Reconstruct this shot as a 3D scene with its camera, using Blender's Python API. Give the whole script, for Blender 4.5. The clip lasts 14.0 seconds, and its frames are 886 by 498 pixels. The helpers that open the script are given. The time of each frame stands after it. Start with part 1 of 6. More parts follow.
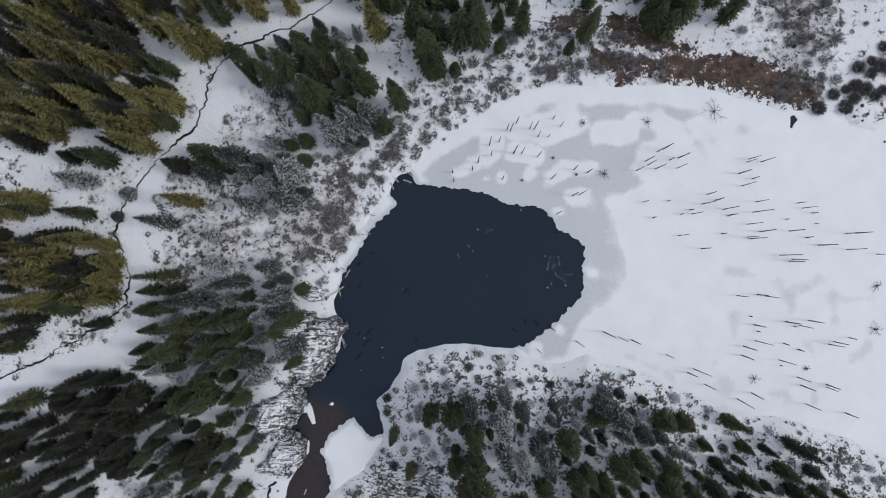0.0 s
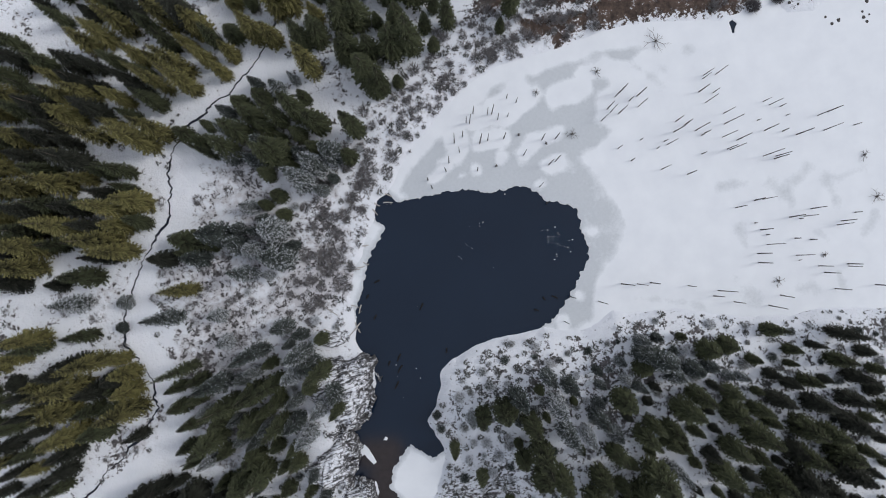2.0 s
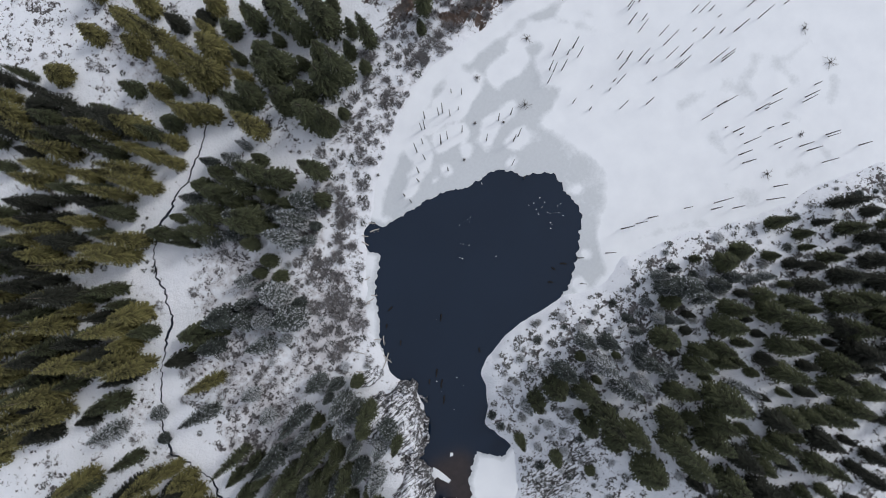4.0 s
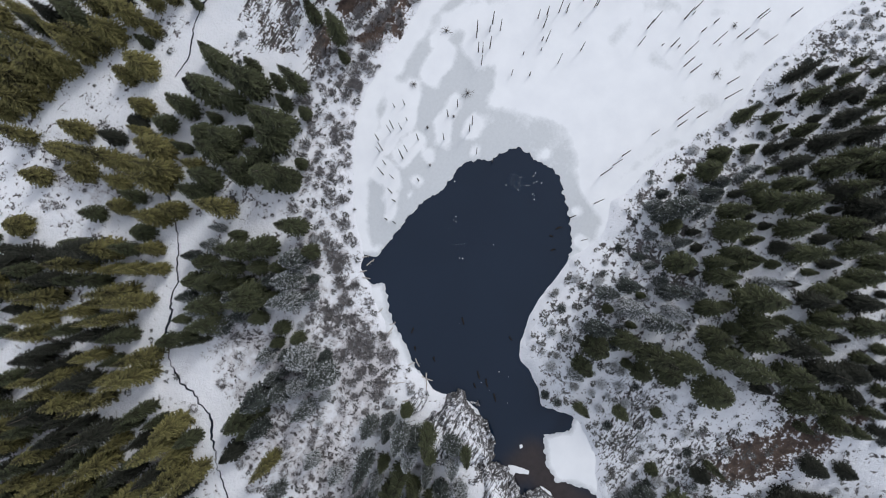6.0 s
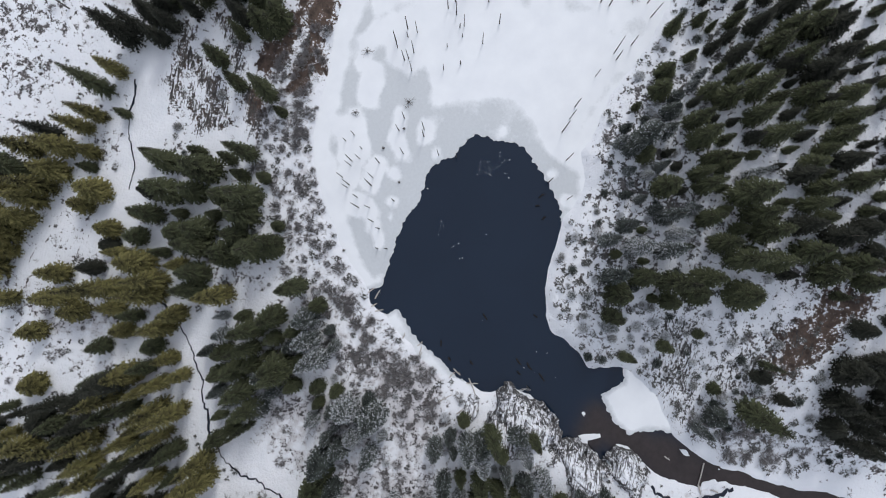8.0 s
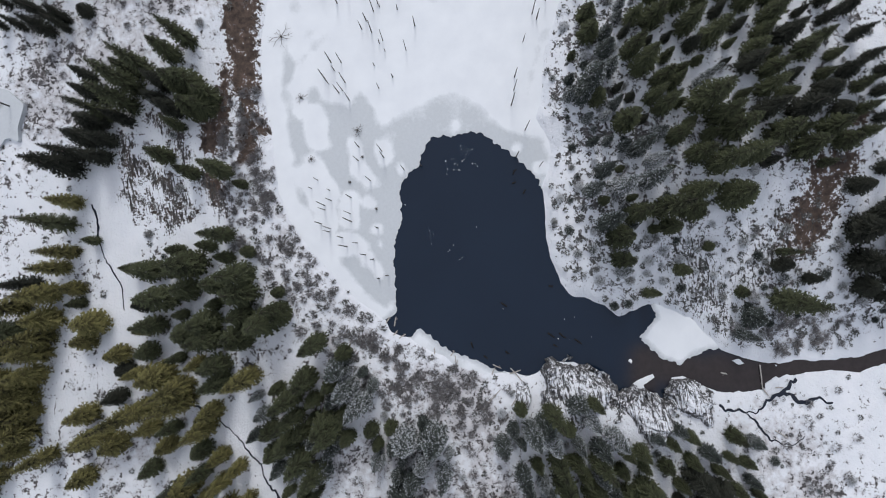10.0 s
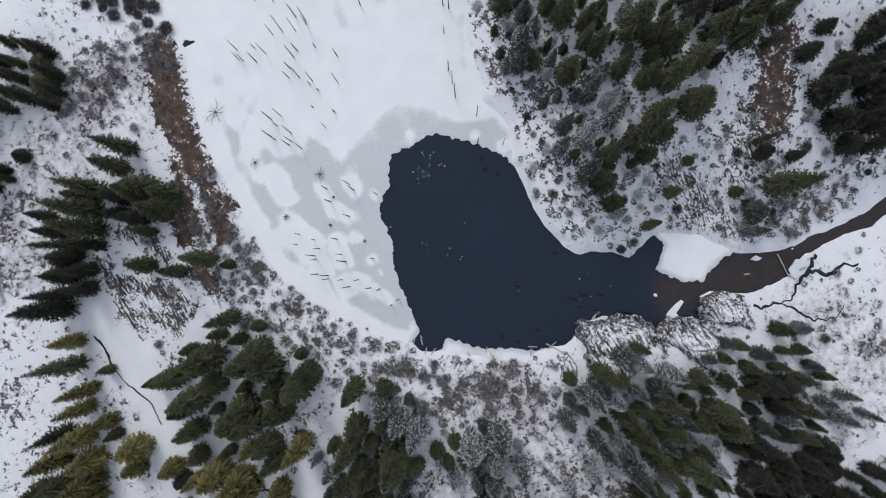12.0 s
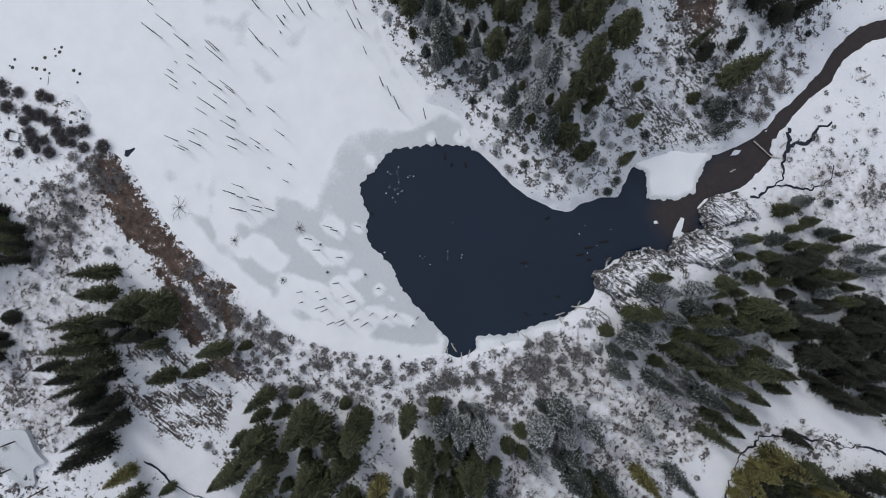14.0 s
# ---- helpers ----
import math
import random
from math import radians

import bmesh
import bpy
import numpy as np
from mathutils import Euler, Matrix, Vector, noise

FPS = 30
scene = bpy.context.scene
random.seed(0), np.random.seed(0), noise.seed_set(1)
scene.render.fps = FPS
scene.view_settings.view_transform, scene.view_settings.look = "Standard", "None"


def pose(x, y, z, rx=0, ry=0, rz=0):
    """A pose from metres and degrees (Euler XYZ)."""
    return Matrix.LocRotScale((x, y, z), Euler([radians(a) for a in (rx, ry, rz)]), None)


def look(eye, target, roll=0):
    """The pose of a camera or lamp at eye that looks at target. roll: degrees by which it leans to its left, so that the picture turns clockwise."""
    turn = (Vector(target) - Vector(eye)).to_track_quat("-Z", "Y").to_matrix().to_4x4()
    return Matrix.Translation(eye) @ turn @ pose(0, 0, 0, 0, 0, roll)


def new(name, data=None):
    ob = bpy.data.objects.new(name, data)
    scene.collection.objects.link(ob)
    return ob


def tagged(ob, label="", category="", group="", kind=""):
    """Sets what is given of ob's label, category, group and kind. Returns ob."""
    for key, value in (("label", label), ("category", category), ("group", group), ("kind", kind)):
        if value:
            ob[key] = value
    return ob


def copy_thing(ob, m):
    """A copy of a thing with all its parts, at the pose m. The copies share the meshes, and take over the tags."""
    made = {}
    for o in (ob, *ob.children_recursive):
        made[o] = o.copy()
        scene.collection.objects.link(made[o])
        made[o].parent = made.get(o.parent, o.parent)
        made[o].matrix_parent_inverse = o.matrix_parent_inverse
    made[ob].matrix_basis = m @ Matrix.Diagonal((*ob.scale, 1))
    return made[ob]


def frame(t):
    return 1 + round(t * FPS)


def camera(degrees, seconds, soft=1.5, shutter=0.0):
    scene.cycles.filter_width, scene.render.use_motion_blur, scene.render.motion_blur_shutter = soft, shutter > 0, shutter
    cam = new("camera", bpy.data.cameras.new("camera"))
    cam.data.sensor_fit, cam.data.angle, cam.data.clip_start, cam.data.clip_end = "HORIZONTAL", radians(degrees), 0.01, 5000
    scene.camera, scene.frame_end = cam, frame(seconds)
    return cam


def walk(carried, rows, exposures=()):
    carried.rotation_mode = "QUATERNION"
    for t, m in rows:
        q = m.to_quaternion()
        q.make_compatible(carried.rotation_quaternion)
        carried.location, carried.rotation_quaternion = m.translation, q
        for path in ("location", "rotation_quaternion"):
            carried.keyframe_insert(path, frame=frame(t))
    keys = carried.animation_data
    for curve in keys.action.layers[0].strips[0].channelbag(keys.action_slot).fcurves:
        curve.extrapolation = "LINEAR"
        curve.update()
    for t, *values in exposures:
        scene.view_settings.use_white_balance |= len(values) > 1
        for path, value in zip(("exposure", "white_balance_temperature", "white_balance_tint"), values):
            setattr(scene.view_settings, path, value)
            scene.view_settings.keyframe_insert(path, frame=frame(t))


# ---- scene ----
cam = camera(74.0, 14.0, soft=1.0)
walk(cam, [
    (0.0, pose(0.000, 0.000, 120.0, 0.965, 2.018, 0.034)),
    (0.5, pose(-0.176, -0.006, 120.0, 0.979, 1.995, -4.424)),
    (1.0, pose(-0.343, -0.005, 120.0, 0.994, 1.972, -8.966)),
    (1.5, pose(-0.499, 0.001, 120.0, 1.008, 1.949, -13.593)),
    (2.0, pose(-0.645, 0.015, 120.0, 1.022, 1.927, -18.303)),
    (2.5, pose(-0.781, 0.034, 120.0, 1.037, 1.904, -23.091)),
    (3.0, pose(-0.908, 0.060, 120.0, 1.051, 1.881, -27.953)),
    (3.5, pose(-1.024, 0.092, 120.0, 1.065, 1.858, -32.881)),
    (4.0, pose(-1.130, 0.131, 120.0, 1.079, 1.835, -37.869)),
    (4.5, pose(-1.226, 0.176, 120.0, 1.094, 1.812, -42.908)),
    (5.0, pose(-1.313, 0.227, 120.0, 1.108, 1.789, -47.990)),
    (5.5, pose(-1.389, 0.284, 120.0, 1.122, 1.766, -53.105)),
    (6.0, pose(-1.455, 0.348, 120.0, 1.137, 1.743, -58.245)),
    (6.5, pose(-1.511, 0.418, 120.0, 1.151, 1.721, -63.402)),
    (7.0, pose(-1.558, 0.495, 120.0, 1.165, 1.698, -68.567)),
    (7.5, pose(-1.594, 0.578, 120.0, 1.179, 1.675, -73.733)),
    (8.0, pose(-1.620, 0.667, 120.0, 1.194, 1.652, -78.893)),
    (8.5, pose(-1.636, 0.762, 120.0, 1.208, 1.629, -84.044)),
    (9.0, pose(-1.642, 0.864, 120.0, 1.222, 1.606, -89.181)),
    (9.5, pose(-1.638, 0.973, 120.0, 1.237, 1.583, -94.302)),
    (10.0, pose(-1.625, 1.087, 120.0, 1.251, 1.560, -99.408)),
    (10.5, pose(-1.601, 1.208, 120.0, 1.265, 1.538, -104.500)),
    (11.0, pose(-1.567, 1.335, 120.0, 1.279, 1.515, -109.585)),
    (11.5, pose(-1.523, 1.469, 120.0, 1.294, 1.492, -114.669)),
    (12.0, pose(-1.469, 1.609, 120.0, 1.308, 1.469, -119.763)),
    (12.5, pose(-1.405, 1.755, 120.0, 1.322, 1.446, -124.880)),
    (13.0, pose(-1.331, 1.908, 120.0, 1.337, 1.423, -130.039)),
    (13.5, pose(-1.248, 2.066, 120.0, 1.351, 1.400, -135.259)),
    (14.0, pose(-1.154, 2.232, 120.0, 1.365, 1.377, -140.565)),
], exposures=[(0.0, -0.04), (3.0, 0.02), (5.5, 0.12), (6.5, 0.2), (8.0, 0.2), (10.5, 0.12), (12.5, 0.04), (14.0, -0.06)])

# -- light: an overcast winter day --
world = bpy.data.worlds.new("winter_sky")
scene.world = world
world.use_nodes = True
wn = world.node_tree
sky = wn.nodes.new("ShaderNodeTexSky")
sky.sky_type, sky.sun_disc = 'NISHITA', False
sky.sun_elevation, sky.sun_rotation = radians(47), radians(95)
sky.air_density, sky.dust_density, sky.ozone_density = 1.0, 4.0, 1.0
# closed cloud: brightest overhead, a third of that at the horizon
coord = wn.nodes.new("ShaderNodeTexCoord")
axis = wn.nodes.new("ShaderNodeSeparateXYZ")
wn.links.new(coord.outputs["Generated"], axis.inputs[0])
lift = wn.nodes.new("ShaderNodeMapRange")
lift.inputs["To Min"].default_value, lift.inputs["To Max"].default_value = 2.2, 6.6
wn.links.new(axis.outputs[2], lift.inputs["Value"])
cloud = wn.nodes.new("ShaderNodeMix")
cloud.data_type, cloud.blend_type = 'RGBA', 'MULTIPLY'
cloud.inputs[0].default_value, cloud.inputs[6].default_value = 1.0, (0.93, 0.955, 1.045, 1)
wn.links.new(lift.outputs[0], cloud.inputs[7])
both = wn.nodes.new("ShaderNodeMix")
both.data_type = 'RGBA'
both.inputs[0].default_value = 0.75
wn.links.new(sky.outputs[0], both.inputs[6])
wn.links.new(cloud.outputs[2], both.inputs[7])
wn.links.new(both.outputs[2], wn.nodes["Background"].inputs[0])
wn.nodes["Background"].inputs[1].default_value = 0.13
sun = new("sun", bpy.data.lights.new("sun", 'SUN'))
sun.data.energy, sun.data.angle, sun.data.color = 0.9, radians(12), (1.0, 0.98, 0.95)
sun.matrix_world = look((74, -6, 80), (0, 0, 0))


# -- materials --
def material(name, rough=0.9, spec=0.3):
    m = bpy.data.materials.new(name)
    m.use_nodes = True
    b = m.node_tree.nodes["Principled BSDF"]
    b.inputs["Roughness"].default_value = rough
    b.inputs["Specular IOR Level"].default_value = spec
    return m, m.node_tree, b


def node(nt, kind, **values):
    n = nt.nodes.new(kind)
    for k, val in values.items():
        n.inputs[k].default_value = val
    return n


def noise_tex(nt, scale, detail=4.0, rough=0.6, coord="Object"):
    tc = nt.nodes.new("ShaderNodeTexCoord")
    n = node(nt, "ShaderNodeTexNoise", Scale=scale, Detail=detail, Roughness=rough)
    nt.links.new(tc.outputs[coord], n.inputs["Vector"])
    return n.outputs["Fac"]


def ramp(nt, fac, stops):
    r = nt.nodes.new("ShaderNodeValToRGB")
    els = r.color_ramp.elements
    while len(els) < len(stops):
        els.new(0.5)
    for e, (p, c) in zip(els, stops):
        e.position = p
        e.color = (*c, 1) if not isinstance(c, (int, float)) else (c, c, c, 1)
    nt.links.new(fac, r.inputs[0])
    return r.outputs[0]


def mix(nt, fac, a, b):
    m = nt.nodes.new("ShaderNodeMix")
    m.data_type = 'RGBA'
    for sock, val in ((m.inputs[0], fac), (m.inputs[6], a), (m.inputs[7], b)):
        if isinstance(val, bpy.types.NodeSocket):
            nt.links.new(val, sock)
        elif isinstance(val, (int, float)):
            sock.default_value = val
        else:
            sock.default_value = (*val, 1)
    return m.outputs[2]


def calc(nt, op, a, b=0.0, clamp=False):
    m = nt.nodes.new("ShaderNodeMath")
    m.operation, m.use_clamp = op, clamp
    for sock, val in ((m.inputs[0], a), (m.inputs[1], b)):
        if isinstance(val, bpy.types.NodeSocket):
            nt.links.new(val, sock)
        else:
            sock.default_value = val
    return m.outputs[0]


def attr(nt, name):
    a = nt.nodes.new("ShaderNodeAttribute")
    a.attribute_name = name
    return a.outputs["Fac"]


def bump(nt, b, fac, strength, distance):
    n = node(nt, "ShaderNodeBump", Strength=strength, Distance=distance)
    nt.links.new(fac, n.inputs["Height"])
    nt.links.new(n.outputs[0], b.inputs["Normal"])


def paint(nt, b, colour):
    if isinstance(colour, bpy.types.NodeSocket):
        nt.links.new(colour, b.inputs["Base Color"])
    else:
        b.inputs["Base Color"].default_value = (*colour, 1)


SNOW = (0.79, 0.82, 0.875)


def ground_material():
    """Snow over litter, dry grass and rock; the shares come with the mesh."""
    m, nt, b = material("snowy_ground", 0.85, 0.2)
    fine, mid, coarse = noise_tex(nt, 2.2, 3, 0.65), noise_tex(nt, 0.75, 3, 0.6), noise_tex(nt, 0.16, 3, 0.5)
    snow = mix(nt, ramp(nt, coarse, [(0.3, 0.0), (0.7, 1.0)]), (0.71, 0.75, 0.81), SNOW)
    litter = mix(nt, ramp(nt, fine, [(0.35, 0.0), (0.65, 1.0)]), (0.05, 0.047, 0.048), (0.17, 0.162, 0.168))
    grass = mix(nt, ramp(nt, mid, [(0.3, 0.0), (0.7, 1.0)]), (0.040, 0.031, 0.027), (0.140, 0.102, 0.084))
    # layered rock: noise stretched along the strata
    tc = nt.nodes.new("ShaderNodeTexCoord")
    mp = node(nt, "ShaderNodeMapping", Rotation=(0.0, 0.0, -1.0), Scale=(0.30, 2.2, 1.6))
    nt.links.new(tc.outputs["Object"], mp.inputs["Vector"])
    st = node(nt, "ShaderNodeTexNoise", Scale=1.0, Detail=6.0, Roughness=0.7, Distortion=0.6)
    nt.links.new(mp.outputs[0], st.inputs["Vector"])
    strata = st.outputs["Fac"]
    rock = mix(nt, ramp(nt, strata, [(0.35, 0.0), (0.65, 1.0)]), (0.035, 0.034, 0.035), (0.15, 0.142, 0.138))

    def share(name, tex, soft=0.10):
        # where the noise stays under the share, the cover shows
        lim = calc(nt, 'SUBTRACT', attr(nt, name), tex)
        return calc(nt, 'MULTIPLY_ADD', lim, 1.0 / soft, True)

    blend = calc(nt, 'ADD', calc(nt, 'MULTIPLY', fine, 0.42), calc(nt, 'MULTIPLY', mid, 0.58))
    veil = calc(nt, 'ADD', calc(nt, 'MULTIPLY', mid, 0.6), calc(nt, 'MULTIPLY', noise_tex(nt, 0.33, 3, 0.6), 0.4))
    thin = calc(nt, 'MULTIPLY', share("veil", veil, 0.16), 0.6)
    col = mix(nt, thin, snow, mix(nt, fine, (0.30, 0.285, 0.30), (0.50, 0.485, 0.505)))
    col = mix(nt, share("scrub", blend, 0.055), col, litter)
    col = mix(nt, share("grass", blend, 0.06), col, grass)
    rb = calc(nt, 'ADD', calc(nt, 'MULTIPLY', strata, 0.7), calc(nt, 'MULTIPLY', fine, 0.3))
    col = mix(nt, share("rock", rb, 0.05), col, rock)
    paint(nt, b, col)
    bump(nt, b, calc(nt, 'ADD', blend, calc(nt, 'MULTIPLY', strata, attr(nt, "rock"))), 0.8, 0.6)
    return m


def ice_material():
    """Snow-covered ice; wet grey slush where the snow share is low."""
    m, nt, b = material("lake_ice", 0.6, 0.4)
    fine, mid = noise_tex(nt, 1.7, 5, 0.65), noise_tex(nt, 0.22, 4, 0.55)
    share = calc(nt, 'ADD', attr(nt, "snow"), calc(nt, 'MULTIPLY', calc(nt, 'SUBTRACT', mid, 0.5), 0.5))
    share = calc(nt, 'ADD', share, calc(nt, 'MULTIPLY', calc(nt, 'SUBTRACT', fine, 0.5), 0.16))
    white = mix(nt, ramp(nt, mid, [(0.3, 0.0), (0.7, 1.0)]), (0.73, 0.77, 0.82), (0.785, 0.825, 0.87))
    grey = mix(nt, ramp(nt, fine, [(0.3, 0.0), (0.7, 1.0)]), (0.50, 0.54, 0.58), (0.55, 0.59, 0.63))
    col = mix(nt, ramp(nt, share, [(0.36, 0.0), (0.62, 1.0)]), grey, white)
    paint(nt, b, col)
    rg = ramp(nt, share, [(0.3, 0.45), (0.6, 0.9)])
    nt.links.new(rg, b.inputs["Roughness"])
    bump(nt, b, fine, 0.12, 0.08)
    return m


def water_material():
    """Dark water; brown over the shoals of the outlet."""
    m, nt, b = material("still_dark_water", 0.06, 0.5)
    mid, fine = noise_tex(nt, 0.05, 3, 0.5), noise_tex(nt, 0.8, 4, 0.6)
    deep = mix(nt, mid, (0.005, 0.0125, 0.028), (0.009, 0.020, 0.041))
    shoal = mix(nt, fine, (0.022, 0.018, 0.019), (0.046, 0.038, 0.039))
    paint(nt, b, mix(nt, attr(nt, "shallow"), deep, shoal))
    b.inputs["IOR"].default_value = 1.33
    bump(nt, b, noise_tex(nt, 1.2, 3, 0.5), 0.03, 0.05)
    return m


def rock_material():
    """Dark layered rock; snow rests where the face lies flat enough."""
    m, nt, b = material("layered_rock", 0.85, 0.3)
    fine, mid = noise_tex(nt, 3.0, 5, 0.7), noise_tex(nt, 0.8, 4, 0.6)
    col = ramp(nt, fine, [(0.3, (0.026, 0.027, 0.030)), (0.7, (0.13, 0.13, 0.135))])
    geo = nt.nodes.new("ShaderNodeNewGeometry")
    sep = nt.nodes.new("ShaderNodeSeparateXYZ")
    nt.links.new(geo.outputs["Normal"], sep.inputs[0])
    flat = calc(nt, 'ADD', calc(nt, 'MULTIPLY', sep.outputs[2], 0.45), calc(nt, 'MULTIPLY', calc(nt, 'SUBTRACT', mid, 0.5), 0.6))
    tc = nt.nodes.new("ShaderNodeTexCoord")
    mp = node(nt, "ShaderNodeMapping", Rotation=(0.0, 0.0, -1.0), Scale=(0.22, 2.6, 1.2))
    nt.links.new(tc.outputs["Object"], mp.inputs["Vector"])
    st = node(nt, "ShaderNodeTexNoise", Scale=1.0, Detail=6.0, Roughness=0.72, Distortion=1.0)
    nt.links.new(mp.outputs[0], st.inputs["Vector"])
    flat = calc(nt, 'ADD', flat, calc(nt, 'MULTIPLY', calc(nt, 'SUBTRACT', st.outputs["Fac"], 0.5), 2.8))
    paint(nt, b, mix(nt, ramp(nt, flat, [(0.21, 0.0), (0.40, 1.0)]), col, SNOW))
    bump(nt, b, fine, 0.6, 0.2)
    return m


def wood_material(name, dark, light):
    m, nt, b = material(name, 0.85, 0.2)
    tc = nt.nodes.new("ShaderNodeTexCoord")
    mp = node(nt, "ShaderNodeMapping", Scale=(9.0, 9.0, 0.9))
    nt.links.new(tc.outputs["Object"], mp.inputs["Vector"])
    n = node(nt, "ShaderNodeTexNoise", Scale=1.0, Detail=5.0, Roughness=0.65)
    nt.links.new(mp.outputs[0], n.inputs["Vector"])
    paint(nt, b, ramp(nt, n.outputs["Fac"], [(0.3, dark), (0.7, light)]))
    bump(nt, b, n.outputs["Fac"], 0.5, 0.03)
    return m


def needle_material(name, dark, light, frost):
    """Conifer foliage; frost: the share of needles under snow and rime."""
    m, nt, b = material(name, 0.75, 0.2)
    info = nt.nodes.new("ShaderNodeObjectInfo")
    isl = nt.nodes.new("ShaderNodeNewGeometry")
    clump, fine = noise_tex(nt, 1.1, 3, 0.6), noise_tex(nt, 3.2, 3, 0.65)
    tone = calc(nt, 'ADD', calc(nt, 'MULTIPLY', isl.outputs["Random Per Island"], 0.75), calc(nt, 'MULTIPLY', info.outputs["Random"], 0.35))
    # inner boughs darkened, outer ends lightened: shade inside the crown put into the colour
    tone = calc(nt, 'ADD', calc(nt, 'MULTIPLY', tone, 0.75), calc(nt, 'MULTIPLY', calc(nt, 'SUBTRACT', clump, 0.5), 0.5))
    tone = calc(nt, 'ADD', tone, calc(nt, 'MULTIPLY', calc(nt, 'SUBTRACT', attr(nt, "tip_light_frost"), 0.3), 0.62))
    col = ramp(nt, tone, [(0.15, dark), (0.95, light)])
    lim = calc(nt, 'SUBTRACT', calc(nt, 'ADD', frost, calc(nt, 'MULTIPLY', calc(nt, 'SUBTRACT', info.outputs["Random"], 0.5), 0.16)), calc(nt, 'SUBTRACT', fine, calc(nt, 'MULTIPLY', calc(nt, 'SUBTRACT', attr(nt, "tip_light_frost"), 0.5), frost * 0.5)))
    col = mix(nt, calc(nt, 'MULTIPLY_ADD', lim, 10.0, True), col, (0.50, 0.53, 0.57))
    paint(nt, b, col)
    return m


MAT = {
    "ground": ground_material(), "ice": ice_material(), "water": water_material(),
    "bark": wood_material("spruce_bark", (0.05, 0.04, 0.035), (0.17, 0.14, 0.12)),
    "grey_wood": wood_material("weathered_grey_wood", (0.05, 0.046, 0.045), (0.17, 0.16, 0.155)),
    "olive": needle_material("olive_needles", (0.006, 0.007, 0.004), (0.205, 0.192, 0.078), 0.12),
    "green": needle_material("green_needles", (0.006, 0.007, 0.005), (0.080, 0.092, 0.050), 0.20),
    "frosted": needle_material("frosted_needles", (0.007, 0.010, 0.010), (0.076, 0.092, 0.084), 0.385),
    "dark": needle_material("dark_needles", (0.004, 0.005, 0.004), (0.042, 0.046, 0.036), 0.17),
    "wet_wood": wood_material("soaked_wood", (0.006, 0.006, 0.007), (0.03, 0.028, 0.028)),
    "heath": needle_material("heath_leaves", (0.085, 0.088, 0.086), (0.24, 0.245, 0.24), 0.48),
    "rock": rock_material(),
    "bare_rock": wood_material("bare_dark_stone", (0.03, 0.03, 0.03), (0.12, 0.115, 0.11)),
    "dark_twig": wood_material("dark_twigs", (0.035, 0.033, 0.038), (0.13, 0.125, 0.135)),
    "pale_wood": wood_material("bleached_wood", (0.28, 0.27, 0.26), (0.55, 0.53, 0.50)),
    "twig": wood_material("bare_twigs", (0.10, 0.097, 0.10), (0.29, 0.285, 0.295)),
}


# -- helpers for meshes --
def mesh_object(name, verts, faces, mat, parent=None, label="", smooth=False):
    me = bpy.data.meshes.new(name)
    me.from_pydata(verts, [], faces)
    me.materials.append(mat)
    if smooth:
        me.polygons.foreach_set("use_smooth", [True] * len(me.polygons))
    me.update()
    ob = new(name, me)
    if parent:
        ob.parent = parent
    if label:
        tagged(ob, label)
    return ob


def set_attr(me, name, values):
    a = me.attributes.new(name, 'FLOAT', 'POINT')
    a.data.foreach_set("value", np.asarray(values, dtype=np.float32))


# -- terrain form: shores and heights --
NORTH_SHORE = [(193.9, 34.4), (141.4, 37.9), (113.2, 36.9), (98.2, 32.2), (90.9, 29.6), (82.0, 25.2), (76.8, 26.6), (75.5, 29.6), (71.0, 29.0), (66.5, 29.7)] + \
    [(64.4, 29.2), (57.9, 31.3), (51.2, 33.4), (43.9, 35.0), (35.4, 34.8), (26.3, 34.7), (18.9, 35.1), (12.6, 33.9), (6.9, 31.0), (2.2, 28.2),
    (-2.4, 25.3), (-5.9, 22.8), (-8.8, 19.5), (-11.4, 17.9)]
WEST_SHORE = [(-13.3, 17.4), (-14.9, 15.1), (-15.4, 13.2), (-18.1, 10.3), (-19.8, 7.4), (-21.5, 5.6), (-23.3, 3.1), (-24.7, -0.2), (-25.2, -3.7), (-25.9, -6.6),
    (-27.0, -8.1), (-26.7, -10.4), (-25.3, -13.5), (-24.9, -15.5), (-25.8, -18.7), (-27.9, -21.0), (-30.2, -22.8), (-32.9, -24.5), (-33.6, -27.4),
    (-35.4, -31.5), (-37.2, -34.7), (-34.8, -36.3), (-31.9, -37.4), (-32.1, -39.5), (-33.4, -41.8)]
RIVER_WEST = [(-33.6, -41.3), (-35.4, -44.5), (-36.5, -47.6), (-36.6, -51.1), (-36.8, -54.6), (-35.0, -59.0), (-35.0, -63.0), (-35.3, -68.4), (-36.6, -73.7),
    (-35.7, -78.8), (-37.0, -84.0), (-39.1, -88.2), (-45.2, -104.3), (-55.5, -127.3)]
RIVER_EAST = [(-49.5, -131.4), (-40.8, -108.2), (-36.7, -91.2), (-33.4, -86.7), (-32.4, -79.9), (-33.1, -74.5), (-32.9, -68.4), (-32.0, -63.2), (-31.8, -57.1),
    (-30.1, -52.8), (-27.4, -47.6), (-20.5, -43.1), (-16.6, -37.1), (-15.6, -34.3)]
